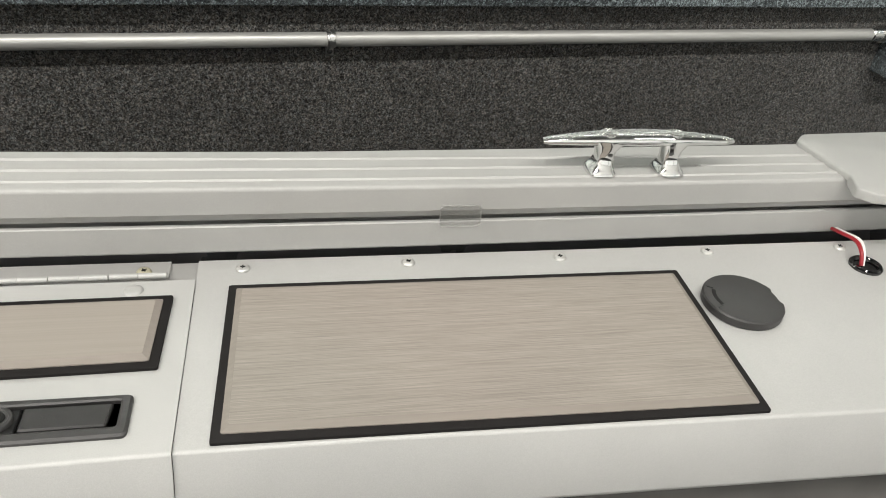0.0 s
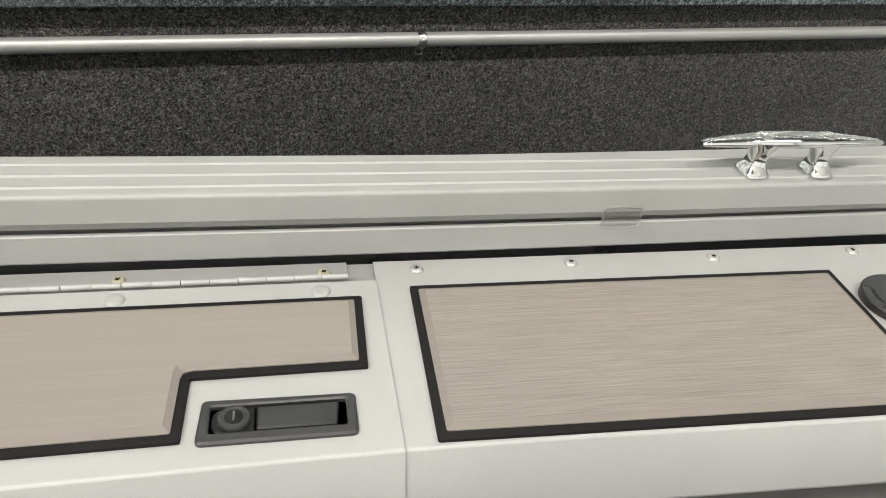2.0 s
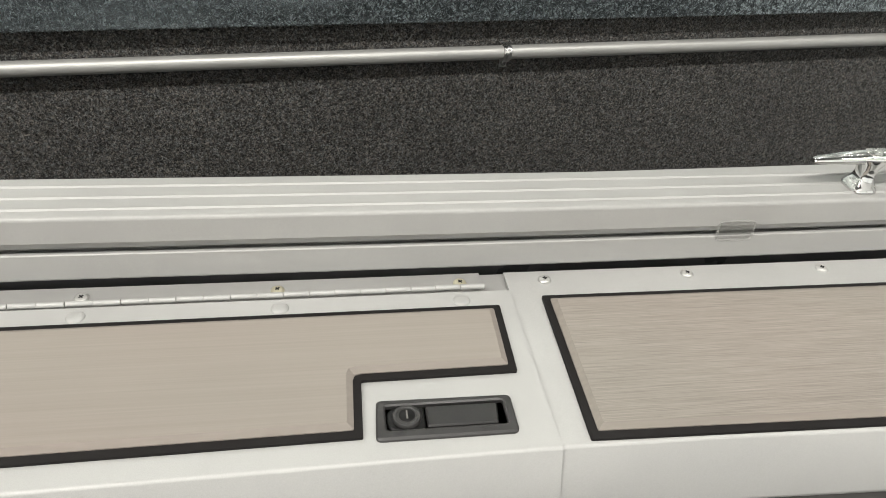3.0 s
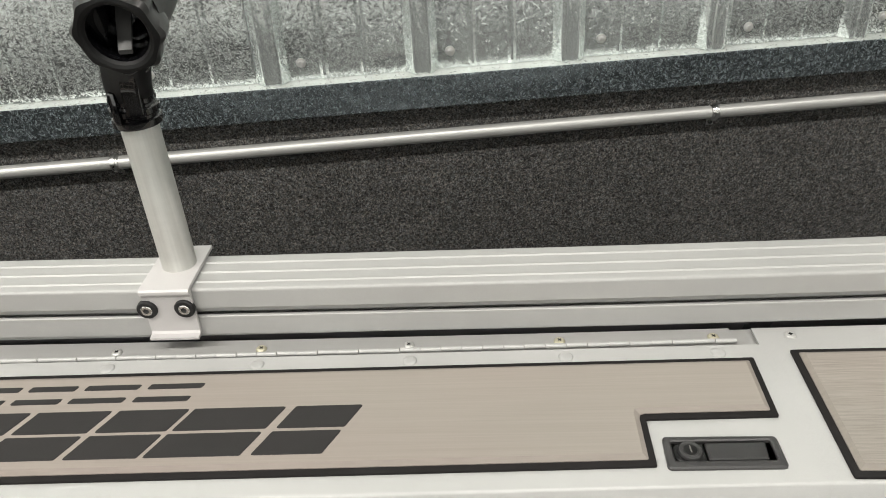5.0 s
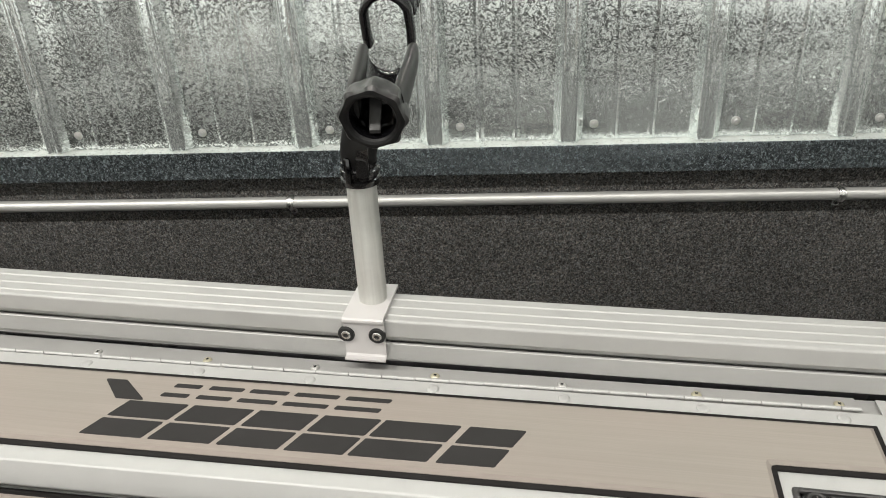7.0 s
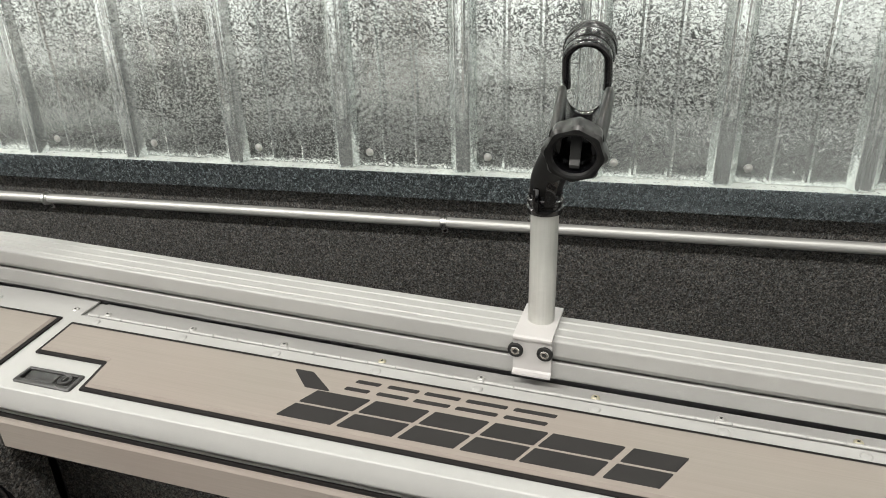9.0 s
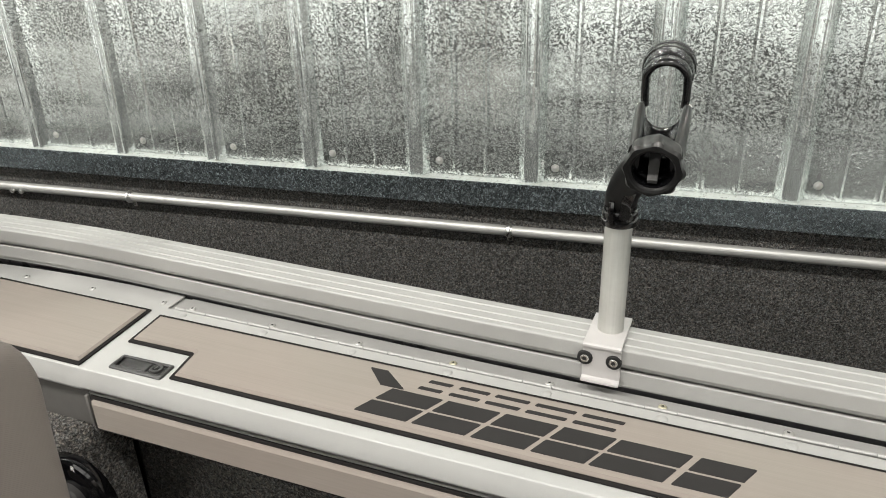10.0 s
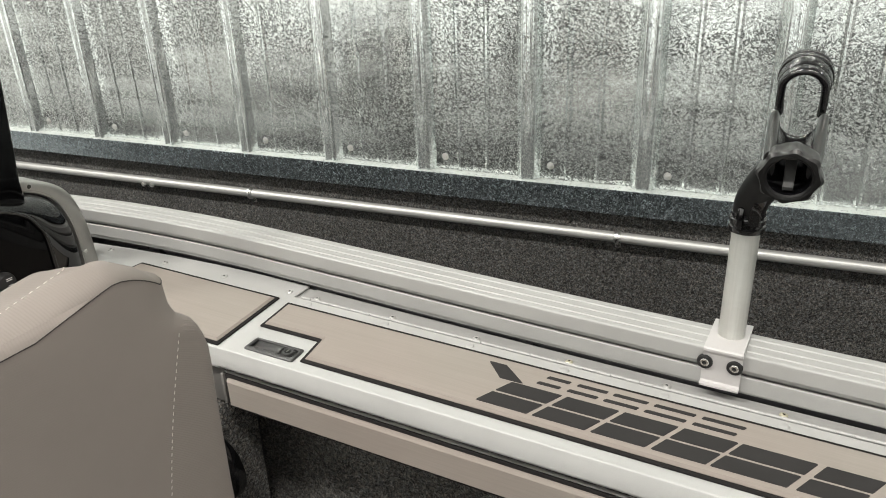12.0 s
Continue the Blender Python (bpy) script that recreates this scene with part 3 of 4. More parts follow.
def deck_sheet(name, label, x0, x1, rear, lift, lip):
    bm = warp(sweep_x(thick(deck_line(rear, lift, lip), 0.0022), steps(x0, x1, max(2, int((x1 - x0) / 0.1)))))
    for v in bm.verts:
        if v.co.y > 0.43:
            v.co.y -= bow(v.co.x)
    ob = link(name, bm, SILVER_LID, smooth=35)
    return tagged(ob, label, "boat deck", kind="structure")


deck_sheet("side_deck_aft", "silver painted aluminium side deck beside the transom", -0.0737, X1 - 0.04, 0.4850, 0.0, 1.134)
deck_sheet("side_deck_forward", "silver painted aluminium side deck beside the console", X0 + 0.04, -1.2947, 0.5000, 0.0, 1.150)

# ---- the gunwale ----
GF, GT = 0.4830, 1.2595


def sheer(x):
    """The slight curve of the boat's side in plan."""
    return (0.018 if x > -0.25 else 0.011) * (x + 0.25) ** 2 - bow(x)


def slope(x):
    """The rail drops and swings out slightly towards the stern."""
    return 0.0084 * (max(-1.2, min(0.5, x)) + 0.27)


def follow(bm):
    for v in bm.verts:
        wide = max(0.0, min(1.0, (v.co.y - GF - 0.046) / 0.006)) * max(0.0, v.co.x) * 0.022
        v.co.y += sheer(v.co.x) + wide + slope(v.co.x)
        v.co.z -= slope(v.co.x)
    return bm


GB = GF + 0.0590
prof = [(GB - 0.0005, 1.2045), (GB, GT - 0.003)] + [(GB - 0.003 + 0.003 * math.cos(a), GT - 0.003 + 0.003 * math.sin(a)) for a in [radians(d) for d in (20, 45, 70, 90)]]
for c in (GF + 0.0438, GF + 0.0273, GF + 0.0110):
    prof += [(c + 0.0022, GT), (c + 0.0014, GT + 0.0011), (c + 0.0002, GT + 0.0012), (c - 0.0012, GT)]
prof += [(GF + 0.0035 + 0.0035 * math.cos(a), GT - 0.0035 + 0.0035 * math.sin(a)) for a in [radians(d) for d in (90, 115, 140, 165, 180)]]
prof += [(GF - 0.0005, 1.2384), (GF + 0.0002, 1.2376), (GF + 0.0032, 1.2316), (GF + 0.018, 1.2312), (GF + 0.018, 1.2190), (GF + 0.0032, 1.2190)]
prof += [(GF + 0.0032, 1.2278), (GF + 0.0027, 1.2284), (GF + 0.0001, 1.2284), (GF - 0.0006, 1.2277), (GF - 0.0008, 1.2072), (GF, 1.2058), (GF + 0.0034, 1.2038), (GF + 0.012, 1.2038)]
rail = thing("gunwale_rail", "silver painted aluminium gunwale rail with ridged top", "gunwale")
part("extrusion", follow(sweep_x(prof, steps(X0, X1, 90))), SILVER, rail, smooth=25)
lip = skin([[(x, GF + 0.0036, 1.2050), (x, GF + 0.0052, 1.2050), (x, GF + 0.0052, 1.2042 - 0.0058 * min(1.0, max(0.0, (-0.25 - x) / 0.8))), (x, GF + 0.0036, 1.2042 - 0.0058 * min(1.0, max(0.0, (-0.25 - x) / 0.8)))] for x in steps(X0, X1, 90)])
part("lower_lip", follow(lip), SILVER, rail, smooth=0)
# dark sheet stands in for the shade in the gap under the rail
part("gap_shade", follow(sweep_x([(GF + 0.016, 1.204), (GF + 0.016, 1.150), (GF + 0.019, 1.150), (GF + 0.019, 1.204)], steps(X0, X1, 90))), HULL_PAINT, rail, "dark sheet for the shade in the gap behind the rail", smooth=0)
clip = rounded([(0.1050, 1.2232), (0.1385, 1.2232), (0.1385, 1.2432), (0.1050, 1.2432)], 0.0045)
plug = part("plug", follow(skin([[(x, y, z) for x, z in offset(clip, 0.0012)] for y in (GF + 0.0005, GF - 0.0008)])), CLEAR, rail, "clear plastic plug in the rail groove")
rim = [[(x, y, z) for x, z in offset(clip, d)] for d, y in ((0.0, GF + 0.0005), (0.0, GF - 0.0012), (0.0005, GF - 0.0018), (0.0012, GF - 0.0016), (0.0015, GF - 0.0006))]
part("rim", follow(skin(rim, True, False)), CLEAR_RIM, plug, "rounded clear rim")

cap = thing("corner_cap", "smooth grey cast cap over the gunwale corner", "corner cap")
cap_out = rounded([(0.452, 0.557), (0.4600, 0.489), (0.4510, 0.4675), (0.4630, 0.4560), (0.62, 0.425), (0.93, 0.40), (0.93, 0.60), (0.466, 0.570)], [0.01, 0.01, 0.006, 0.006, 0.02, 0.01, 0.01, 0.012])
bm = skin([[(x, y, 1.2560 if y < 0.49 else 1.2590) for x, y in cap_out], [(x, y, 1.2632) for x, y in cap_out], [(x, y, 1.2643) for x, y in offset(cap_out, 0.0006)], [(x, y, 1.2650) for x, y in offset(cap_out, 0.0018)]])
bm.transform(pose(0, slope(0.5), -slope(0.5)))
part("plate", bm, SILVER, cap, smooth=50)

# ---- deck pads ----
def pad(name, outline, parent, label, z=DECK, radii=0.0014, mat=None):
    edge = part("border", warp(slab(outline, z + 0.0003, z + 0.0030, 0.0006, None, 0.0014)), PAD_EDGE, parent, "black foam border")
    inner = offset(outline, 0.0055)
    top = part("top_layer", warp(slab(inner, z + 0.0028, z + 0.0062, 0.0042, 0.0024, radii)), mat or PAD, parent, label, smooth=15)
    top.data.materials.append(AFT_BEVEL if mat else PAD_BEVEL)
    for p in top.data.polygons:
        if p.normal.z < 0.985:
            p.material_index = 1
    return edge, top


aft_pad = thing("deck_pad", "tan brushed foam deck pad with black border", "deck pad", "deck pads")
pad("deck_pad", [(-0.0545, 0.3050), (0.287, 0.3050), (0.2935, 0.450), (-0.0505, 0.450)], aft_pad, "tan brushed foam", mat=AFT_PAD)
fore_pad = thing("deck_pad", "tan brushed foam deck pad beside the console", "deck pad", "deck pads")
pad("deck_pad", [(-1.655, 0.3050), (-1.302, 0.3050), (-1.313, 0.448), (-1.640, 0.448)], fore_pad, "tan brushed foam")

# ---- the storage lid ----
LX0, LX1 = -1.294, -0.0740
lid = thing("storage_lid", "silver painted storage lid, closed, with tan foam pad", "storage lid")
LIFT = 0.0016
line = deck_line(0.4596, LIFT, 1.1530)
part("panel", sag(warp(sweep_x(thick(line, 0.0022), steps(LX0, LX1, 24)))), SILVER_LID, lid, smooth=35)
lid_pad = [(-0.196, 0.3185), (-0.195, 0.3670), (-0.0885, 0.3670), (-0.0865, 0.4390), (-1.287, 0.4390), (-1.279, 0.3680), (-1.168, 0.3690), (-1.159, 0.3185)]
pad("pad", lid_pad, lid, "tan brushed foam", DECK + LIFT, [0.0014, 0.006, 0.0014, 0.0014, 0.0014, 0.0014, 0.006, 0.0014])

# dark inlaid marks: slanted plain bars
TOPZ = DECK + LIFT + 0.0062


def mark(poly):
    part("inlay", warp(slab(rounded(poly, 0.0018, 2), TOPZ - 0.001, TOPZ + 0.0005, 0.0004)), INLAY, lid, "charcoal foam inlay")


def lean(x, y):
    return x + (y - 0.336) * 0.52


for a, b in ((-0.892, -0.821), (-0.815, -0.746), (-0.740, -0.674), (-0.668, -0.606), (-0.602, -0.522), (-0.514, -0.456)):
    for y0, y1 in ((0.3360, 0.3608), (0.3638, 0.3886)):
        mark([(lean(a, y0), y0), (lean(b, y0), y0), (lean(b, y1), y1), (lean(a, y1), y1)])
mark([(-0.883, 0.3900), (-0.848, 0.3900), (-0.887, 0.4200), (-0.914, 0.4200)])
for a, b in ((-0.838, -0.806), (-0.796, -0.756), (-0.748, -0.704), (-0.696, -0.646), (-0.638, -0.588)):
    for y0, y1 in ((0.3980, 0.4045), (0.4135, 0.4200)):
        mark([(lean(a, y0) - 0.03, y0), (lean(b, y0) - 0.03, y0), (lean(b, y1) - 0.03, y1), (lean(a, y1) - 0.03, y1)])

# rivet heads along the lid's rear edge, and the piano hinge
HX = [-0.111 - 0.1430 * k for k in range(5)] + [-0.818, -0.963, -1.110, -1.258]
dome = mesh_of("rivet", lathe([(0, 0.0017), (0.0036, 0.0016), (0.0046, 0.0014), (0.0058, 0.0010), (0.0067, 0.0003), (0.0068, 0)], 18), HINGE)
for x in HX:
    y = 0.4490 - 0.0045 * max(0, -0.1 - x)
    shared("rivet", dome, lid, pose(x + (0.003 if x < -0.12 else -0.003), y, DECK + LIFT))

def trail(bm):
    """Follows the lid in front and the rail behind."""
    warp(bm)
    for v in bm.verts:
        if v.co.y > 0.472:
            v.co.y += sheer(v.co.x)
    return bm


hinge = thing("piano_hinge", "long stainless piano hinge behind the storage lid", "hinge")
HY = 0.4626
part("leaf", trail(sweep_x([(0.4645, DECK - 0.0040), (0.4880, DECK - 0.0040), (0.4880, DECK - 0.0022), (0.4645, DECK - 0.0022)], steps(-1.279, -0.0935, 12))), SILVER, hinge, "painted hinge leaf")
part("support", trail(sweep_x([(0.4580, DECK - 0.014), (0.4880, DECK - 0.014), (0.4880, DECK - 0.0043), (0.4580, DECK - 0.0043)], steps(-1.310, -0.0600, 12))), SILVER, hinge, "painted support under the hinge")
N_KN = 61
kn = (1.279 - 0.0935) / N_KN
bar = [(0.00015, 0, 0), (0.0004, 0, 0), (kn - 0.0004, 0, 0), (kn - 0.00015, 0, 0)]
knuckle = mesh_of("knuckle", pipe(bar, [0.0020, 0.0023, 0.0023, 0.0020], 12), HINGE)
knuckle_lid = mesh_of("knuckle", pipe(bar, [0.0020, 0.0022, 0.0022, 0.0020], 12), SILVER_LID)
for k in range(N_KN):
    x = -1.279 + k * kn
    y = HY - max(0, -0.1 - x) * 0.0040 + 0.0024 * max(0.0, 1 + (x + 0.1) / 0.5) + (0.0003 if k % 2 else -0.0003)
    shared("knuckle", knuckle_lid if k % 2 else knuckle, hinge, pose(x, y, DECK + (0.0023 if k % 2 else 0.0026)))
pan = mesh_of("screw", lathe([(0, 0.0018), (0.0012, 0.0019), (0.0030, 0.0023), (0.0046, 0.0017), (0.0054, 0.0005), (0.0055, 0)], 16), SCREW)
slot = mesh_of("slot", join(block(-0.0019, 0.0019, -0.0004, 0.0004, 0.0018, 0.00255), block(-0.0004, 0.0004, -0.0019, 0.0019, 0.0018, 0.00255)), RUBBER, 0.0)
BRASS = paint("yellow_zinc_plate", (0.60, 0.57, 0.43), 0.32, 0.45)
pan_brass = pan.copy()
pan_brass.materials.clear()
pan_brass.materials.append(BRASS)
for k, x in enumerate(HX):
    y = 0.4714 - 0.0040 * max(0, -0.1 - x)
    sc = shared("screw", pan_brass if k in (0, 1, 3, 5) else pan, hinge, pose(x, y + 0.0042, DECK - 0.0022, random.uniform(-4, 4), random.uniform(-4, 4), random.uniform(0, 90)))
    shared("slot", slot, sc, pose(0, 0, 0))
for x, y in ((-0.042, 0.473), (0.081, 0.474), (0.204, 0.4745), (0.335, 0.4765), (0.4625, 0.4765), (-1.313, 0.468), (-1.459, 0.4655), (-1.603, 0.4605), (-1.748, 0.4580)):
    sc = thing("deck_screw", "cross head steel screw in the deck edge", "screw", "deck screws", m=pose(x, y, DECK, random.uniform(-4, 4), random.uniform(-4, 4), random.uniform(0, 90)))
    shared("head", pan, sc, pose(0, 0, 0))
    shared("slot", slot, sc, pose(0, 0, 0))


# ---- latches ----
def latch(m):
    """A recessed paddle latch with a key cylinder at its low-x end."""
    th = thing("lid_latch", "black plastic paddle latch with key lock, closed", "latch", "lid latches", m=m)
    out = rounded([(-0.0455, -0.0165), (0.0445, -0.0165), (0.0445, 0.0155), (-0.0435, 0.0165)], 0.004, 4)
    hole = rounded([(-0.0385, -0.0095), (0.0385, -0.0095), (0.0385, 0.0105), (-0.0385, 0.0105)], 0.002, 4)
    rings = [[(x, y, 0.0) for x, y in out], [(x, y, 0.0018) for x, y in out], [(x, y, 0.0030) for x, y in offset(out, 0.0014)], [(x, y, 0.0034) for x, y in offset(hole, -0.0012)], [(x, y, 0.0026) for x, y in hole], [(x, y, -0.008) for x, y in hole]]
    bm = skin(rings)
    part("bezel", bm, GREY_SATIN, th, smooth=30)
    part("paddle", slab(rounded([(-0.0125, -0.0078), (0.0325, -0.0078), (0.0345, 0.0092), (-0.0125, 0.0092)], 0.0012, 2), -0.004, 0.0026, 0.001), BLACK_SATIN, th)
    part("keeper", slab(rounded([(-0.0378, -0.0090), (-0.0135, -0.0090), (-0.0135, 0.0100), (-0.0378, 0.0100)], [0.0085, 0.001, 0.001, 0.0085], 5), -0.006, 0.0016, 0.0008), BLACK_MATT, th)
    cyl = part("lock_cylinder", lathe([(0, 0.0034), (0.0066, 0.0034), (0.0070, 0.0038), (0.0086, 0.0036), (0.0092, 0.0028), (0.0094, 0.0), (0.0094, -0.004)], 28, pose(-0.0250, 0.0010, 0.0004)), GREY_SATIN, th)
    part("key_plug", lathe([(0, 0.0046), (0.0046, 0.0046), (0.0052, 0.0042), (0.0052, 0.0034)], 20, pose(-0.0250, 0.0010, 0)), BLACK_MATT, cyl, "dark key plug")
    part("key_slot", block(-0.0255, -0.0245, -0.0024, 0.0044, 0.0044, 0.0050), GREY_PANEL, cyl, "worn grey key slot")
    return th


latch(pose(-0.1430, 0.3305, DECK + LIFT))
latch(pose(-1.2145, 0.3125, DECK + LIFT, 0, 0, 0.9) @ Matrix.Diagonal((-1, 1, 1, 1)))

# ---- padded inner side panel under the lid ----
side = thing("side_panel", "tan foam padded strip with black edge under the lid", "side panel")
part("backing", sag(warp(long_block(-1.2985, -0.0746, 0.3040, 0.3090, 1.0970, 1.1540, 0.001))), SILVER_LID, side, "silver backing plate")
part("border", sag(warp(long_block(-1.2920, -0.0748, 0.3000, 0.3038, 1.0985, 1.1530, 0.0008))), PAD_EDGE, side, "black foam border")
bm = skin([[(x, y, z) for x, z in [(-1.2860, 1.1010), (-0.086, 1.1010), (-0.086, 1.1480), (-1.2860, 1.1480)]] for y in (0.3005, 0.2970)] + [[(x, 0.2940, z) for x, z in [(-1.2835, 1.1030), (-0.089, 1.1030), (-0.089, 1.1440), (-1.2835, 1.1440)]]])
bmesh.ops.subdivide_edges(bm, edges=[e for e in bm.edges if e.calc_length() > 0.5], cuts=13)
part("top_layer", sag(warp(bm)), PAD, side, "tan brushed foam", smooth=15)

part("lower_edge", sag(warp(long_block(-1.2920, -0.0748, 0.2965, 0.3040, 1.0975, 1.1008, 0.0008))), PAD_EDGE, side, "black foam border")
part("end_flange", warp(block(-1.2995, -1.2940, 0.2980, 0.3092, 1.0990, 1.1535, 0.001)), GREY_PANEL, side, "narrow grey end flange")

# ---- aft deck fittings ----
fill = thing("round_deck_cap", "black plastic round flip cap on the side deck", "deck cap", m=pose(0.3255, 0.4035, DECK, 0, 0, -12) @ Matrix.Diagonal((0.91, 0.91, 1, 1)))
rows = []
for r, z in ((0.0322, 0.0002), (0.0332, 0.0012), (0.0334, 0.0066), (0.0324, 0.0080), (0.0306, 0.0084)):
    ring = []
    for i in range(48):
        a = 2 * math.pi * i / 48
        rr = r - (0.0028 if abs((a - 0.25 + math.pi) % (2 * math.pi) - math.pi) < 0.26 else 0)
        ring.append((rr * math.cos(a), rr * math.sin(a), z))
    rows.append(ring)
part("lid", skin(rows), GREY_SATIN, fill, smooth=30)
grip = [(0.0228 * math.cos(radians(d)), 0.0228 * math.sin(radians(d))) for d in range(162, 211, 4)] + [(0.0262 * math.cos(radians(d)), 0.0262 * math.sin(radians(d))) for d in range(210, 161, -4)]
part("finger_slot", skin([[(x, y, z) for x, y in grip] for z in (0.0078, 0.00855)]), BLACK_MATT, fill, "dark finger slot")
for d in (158, 214):
    part("flap_joint", block(0.0250, 0.0312, -0.0003, 0.0003, 0.0070, 0.0086), BLACK_MATT, fill, "thin joint beside the finger slot").matrix_basis = pose(0, 0, 0, 0, 0, d)

grommet = thing("cable_grommet", "black round cable grommet with red and white wires", "cable grommet", m=pose(0.4672, 0.4475, DECK) @ Matrix.Diagonal((0.94, 0.94, 1, 1)))
part("ring", lathe([(0.0145, 0.0), (0.0145, 0.0020), (0.0132, 0.0032), (0.0108, 0.0030), (0.0097, 0.0018), (0.0094, 0.0008), (0, 0.0006)], 28), BLACK_GLOSS, grommet)
for dx, mat, nm, rw in ((-0.0042, WIRE_RED, "red_wire", 0.0017), (0.0004, WIRE_WHITE, "white_wire", 0.0015)):
    part(nm, pipe(bend([(dx + 0.004, 0.054, 0.006), (dx + 0.002, 0.040, 0.010), (dx + 0.002, 0.020, 0.014), (dx * 0.6 - 0.001, 0.007, 0.010), (dx * 0.4 - 0.003, 0.000, 0.0008)]), rw, 8), mat, grommet)

# ---- mooring cleat ----
cleat = thing("mooring_cleat", "polished chrome mooring cleat on the gunwale rail", "cleat", m=pose(0.2680, 0.5115, GT + 0.0008 - slope(0.268)) @ Matrix.Diagonal((0.99, 1.0, 0.95, 1)))
L = 0.0825
rings = []
for t in [i / 30 for i in range(31)]:
    u = 2 * t - 1
    w = 0.0105 * (1 - 0.62 * abs(u) ** 1.6)
    h = 0.0062 * (1 - 0.55 * abs(u) ** 1.8)
    if abs(u) > 0.97:
        w, h = w * 0.75, h * 0.7
    z = 0.0295 + 0.0035 * (1 - u * u) + 0.0008 * abs(u) ** 3 - 0.0024
    rings.append([(u * L, w * math.copysign(abs(math.cos(a)) ** 0.8, math.cos(a)), z + h * math.copysign(abs(math.sin(a)) ** 0.8, math.sin(a)) * (1.0 if math.sin(a) > 0 else 0.85)) for a in [2 * math.pi * k / 20 for k in range(20)]])
part("horn_bar", skin(rings), CHROME, cleat, smooth=60)
for sx in (-1, 1):
    rings = []
    for z, w, d, shift in ((0.0, 0.0118, 0.0134, 0.0), (0.0024, 0.0118, 0.0134, 0.0), (0.0052, 0.0098, 0.0112, 0.0), (0.0095, 0.0078, 0.0088, -0.0006), (0.0150, 0.0072, 0.0074, -0.0012), (0.0210, 0.0082, 0.0078, -0.0012), (0.0265, 0.0120, 0.0092, -0.0016), (0.0310, 0.0165, 0.0098, -0.002)):
        rings.append([(sx * (0.0298 + shift) + w * math.copysign(abs(math.cos(a)) ** 0.55, math.cos(a)), d * math.copysign(abs(math.sin(a)) ** 0.55, math.sin(a)), z) for a in [2 * math.pi * k / 24 for k in range(24)]])
    part("foot", skin(rings), CHROME, cleat, smooth=60)
    part("screw", lathe([(0, 0.0356), (0.0020, 0.0356), (0.0024, 0.0368), (0.0058, 0.0374), (0.0070, 0.0366), (0.0074, 0.033)], 20, pose(sx * 0.0285, -0.0005, -0.0008)), STEEL, cleat)

# ---- rod holder ----
rod = thing("rod_holder", "black rod holder on an aluminium post clamped to the gunwale", "rod holder")
BX0, BX1 = -0.6430, -0.5955
bl = [(0.5540, GT + 0.0048), (0.4812, GT + 0.0048), (0.4786, GT + 0.0041), (0.4770, GT + 0.0024), (0.4766, GT + 0.0002), (0.4772, GT - 0.0016), (0.4788, GT - 0.0034), (0.4794, GT - 0.0052), (0.4794, 1.2152), (0.4776, 1.2130), (0.4722, 1.2122), (0.4722, 1.2098), (0.4782, 1.2100), (0.4822, 1.2136), (0.4826, GT - 0.004), (0.4832, GT + 0.0002), (0.4850, GT + 0.0014), (0.5540, GT + 0.0014)]
bl = [(y + slope(BX0), z - slope(BX0)) for y, z in bl]
part("bracket", sweep_x(bl, [BX0, BX0 + 0.001, BX1 - 0.001, BX1]), WHITE_ALU, rod, "pale silver bent bracket", smooth=30)
TX, TY = -0.6178, 0.5190
part("post", lathe([(0.0190, GT + 0.004), (0.0175, GT + 0.0055), (0.0164, GT + 0.008), (0.0164, 1.426), (0.0150, 1.4265)], 32, pose(TX, TY, 0)), ALU, rod, "satin aluminium post", smooth=30)
for x in (-0.6400, -0.6040):
    knob = part("bolt", lathe([(0.0098, -0.0005), (0.0098, 0.0030), (0.0088, 0.0042), (0.0060, 0.0044), (0.0052, 0.0036), (0.0, 0.0036)], 24, pose(x, 0.4775, 1.2448, 90)), RUBBER, rod, "steel socket bolt in a black washer")
    part("bolt_head", lathe([(0.0055, 0.0034), (0.0055, 0.0046), (0.0048, 0.0052), (0.0028, 0.0052), (0.0024, 0.0034), (0, 0.0034)], 18, pose(x, 0.4775, 1.2448, 90)), STEEL, knob)
part("collar", lathe([(0.0160, 1.4135), (0.0205, 1.414), (0.0212, 1.4155), (0.0212, 1.4200), (0.0192, 1.4215), (0.0192, 1.4240), (0.0212, 1.4255), (0.0212, 1.4300), (0.0192, 1.4315), (0.0188, 1.4335), (0.0200, 1.435), (0.0198, 1.4385), (0.0, 1.4390)], 32, pose(TX, TY, 0)), BLACK_GLOSS, rod, smooth=30)
# axis of the cradle, from the nut towards the wall and upwards
NUT = Vector((-0.5755, 0.4370, 1.5150))
AX = Vector((-0.055, 0.90, 0.27)).normalized()
SIDE = AX.cross(Vector((0, 0, 1))).normalized()
UP = SIDE.cross(AX).normalized()
CR_M = Matrix((SIDE, UP, AX)).transposed().to_4x4()
CR_M.translation = NUT


# the nut and its tube tip a little further back than the cradle
AXN = Vector((-0.055, 0.90, 0.19)).normalized()
SIDE_N = AXN.cross(Vector((0, 0, 1))).normalized()
NUT_M = Matrix((SIDE_N, SIDE_N.cross(AXN).normalized(), AXN)).transposed().to_4x4()
NUT_M.translation = NUT + Vector((0, 0.001, -0.0035))


def ring_of(r, z, n=80, dx=0.0, dy=0.0, sx=1.0, scallop=0.0):
    out = []
    for k in range(n):
        a = 2 * math.pi * k / n
        rr = r - scallop * (1 - abs(math.cos(4 * a + 0.35)) ** 3)
        out.append((dx + sx * rr * math.cos(a), dy + rr * math.sin(a), z))
    return out


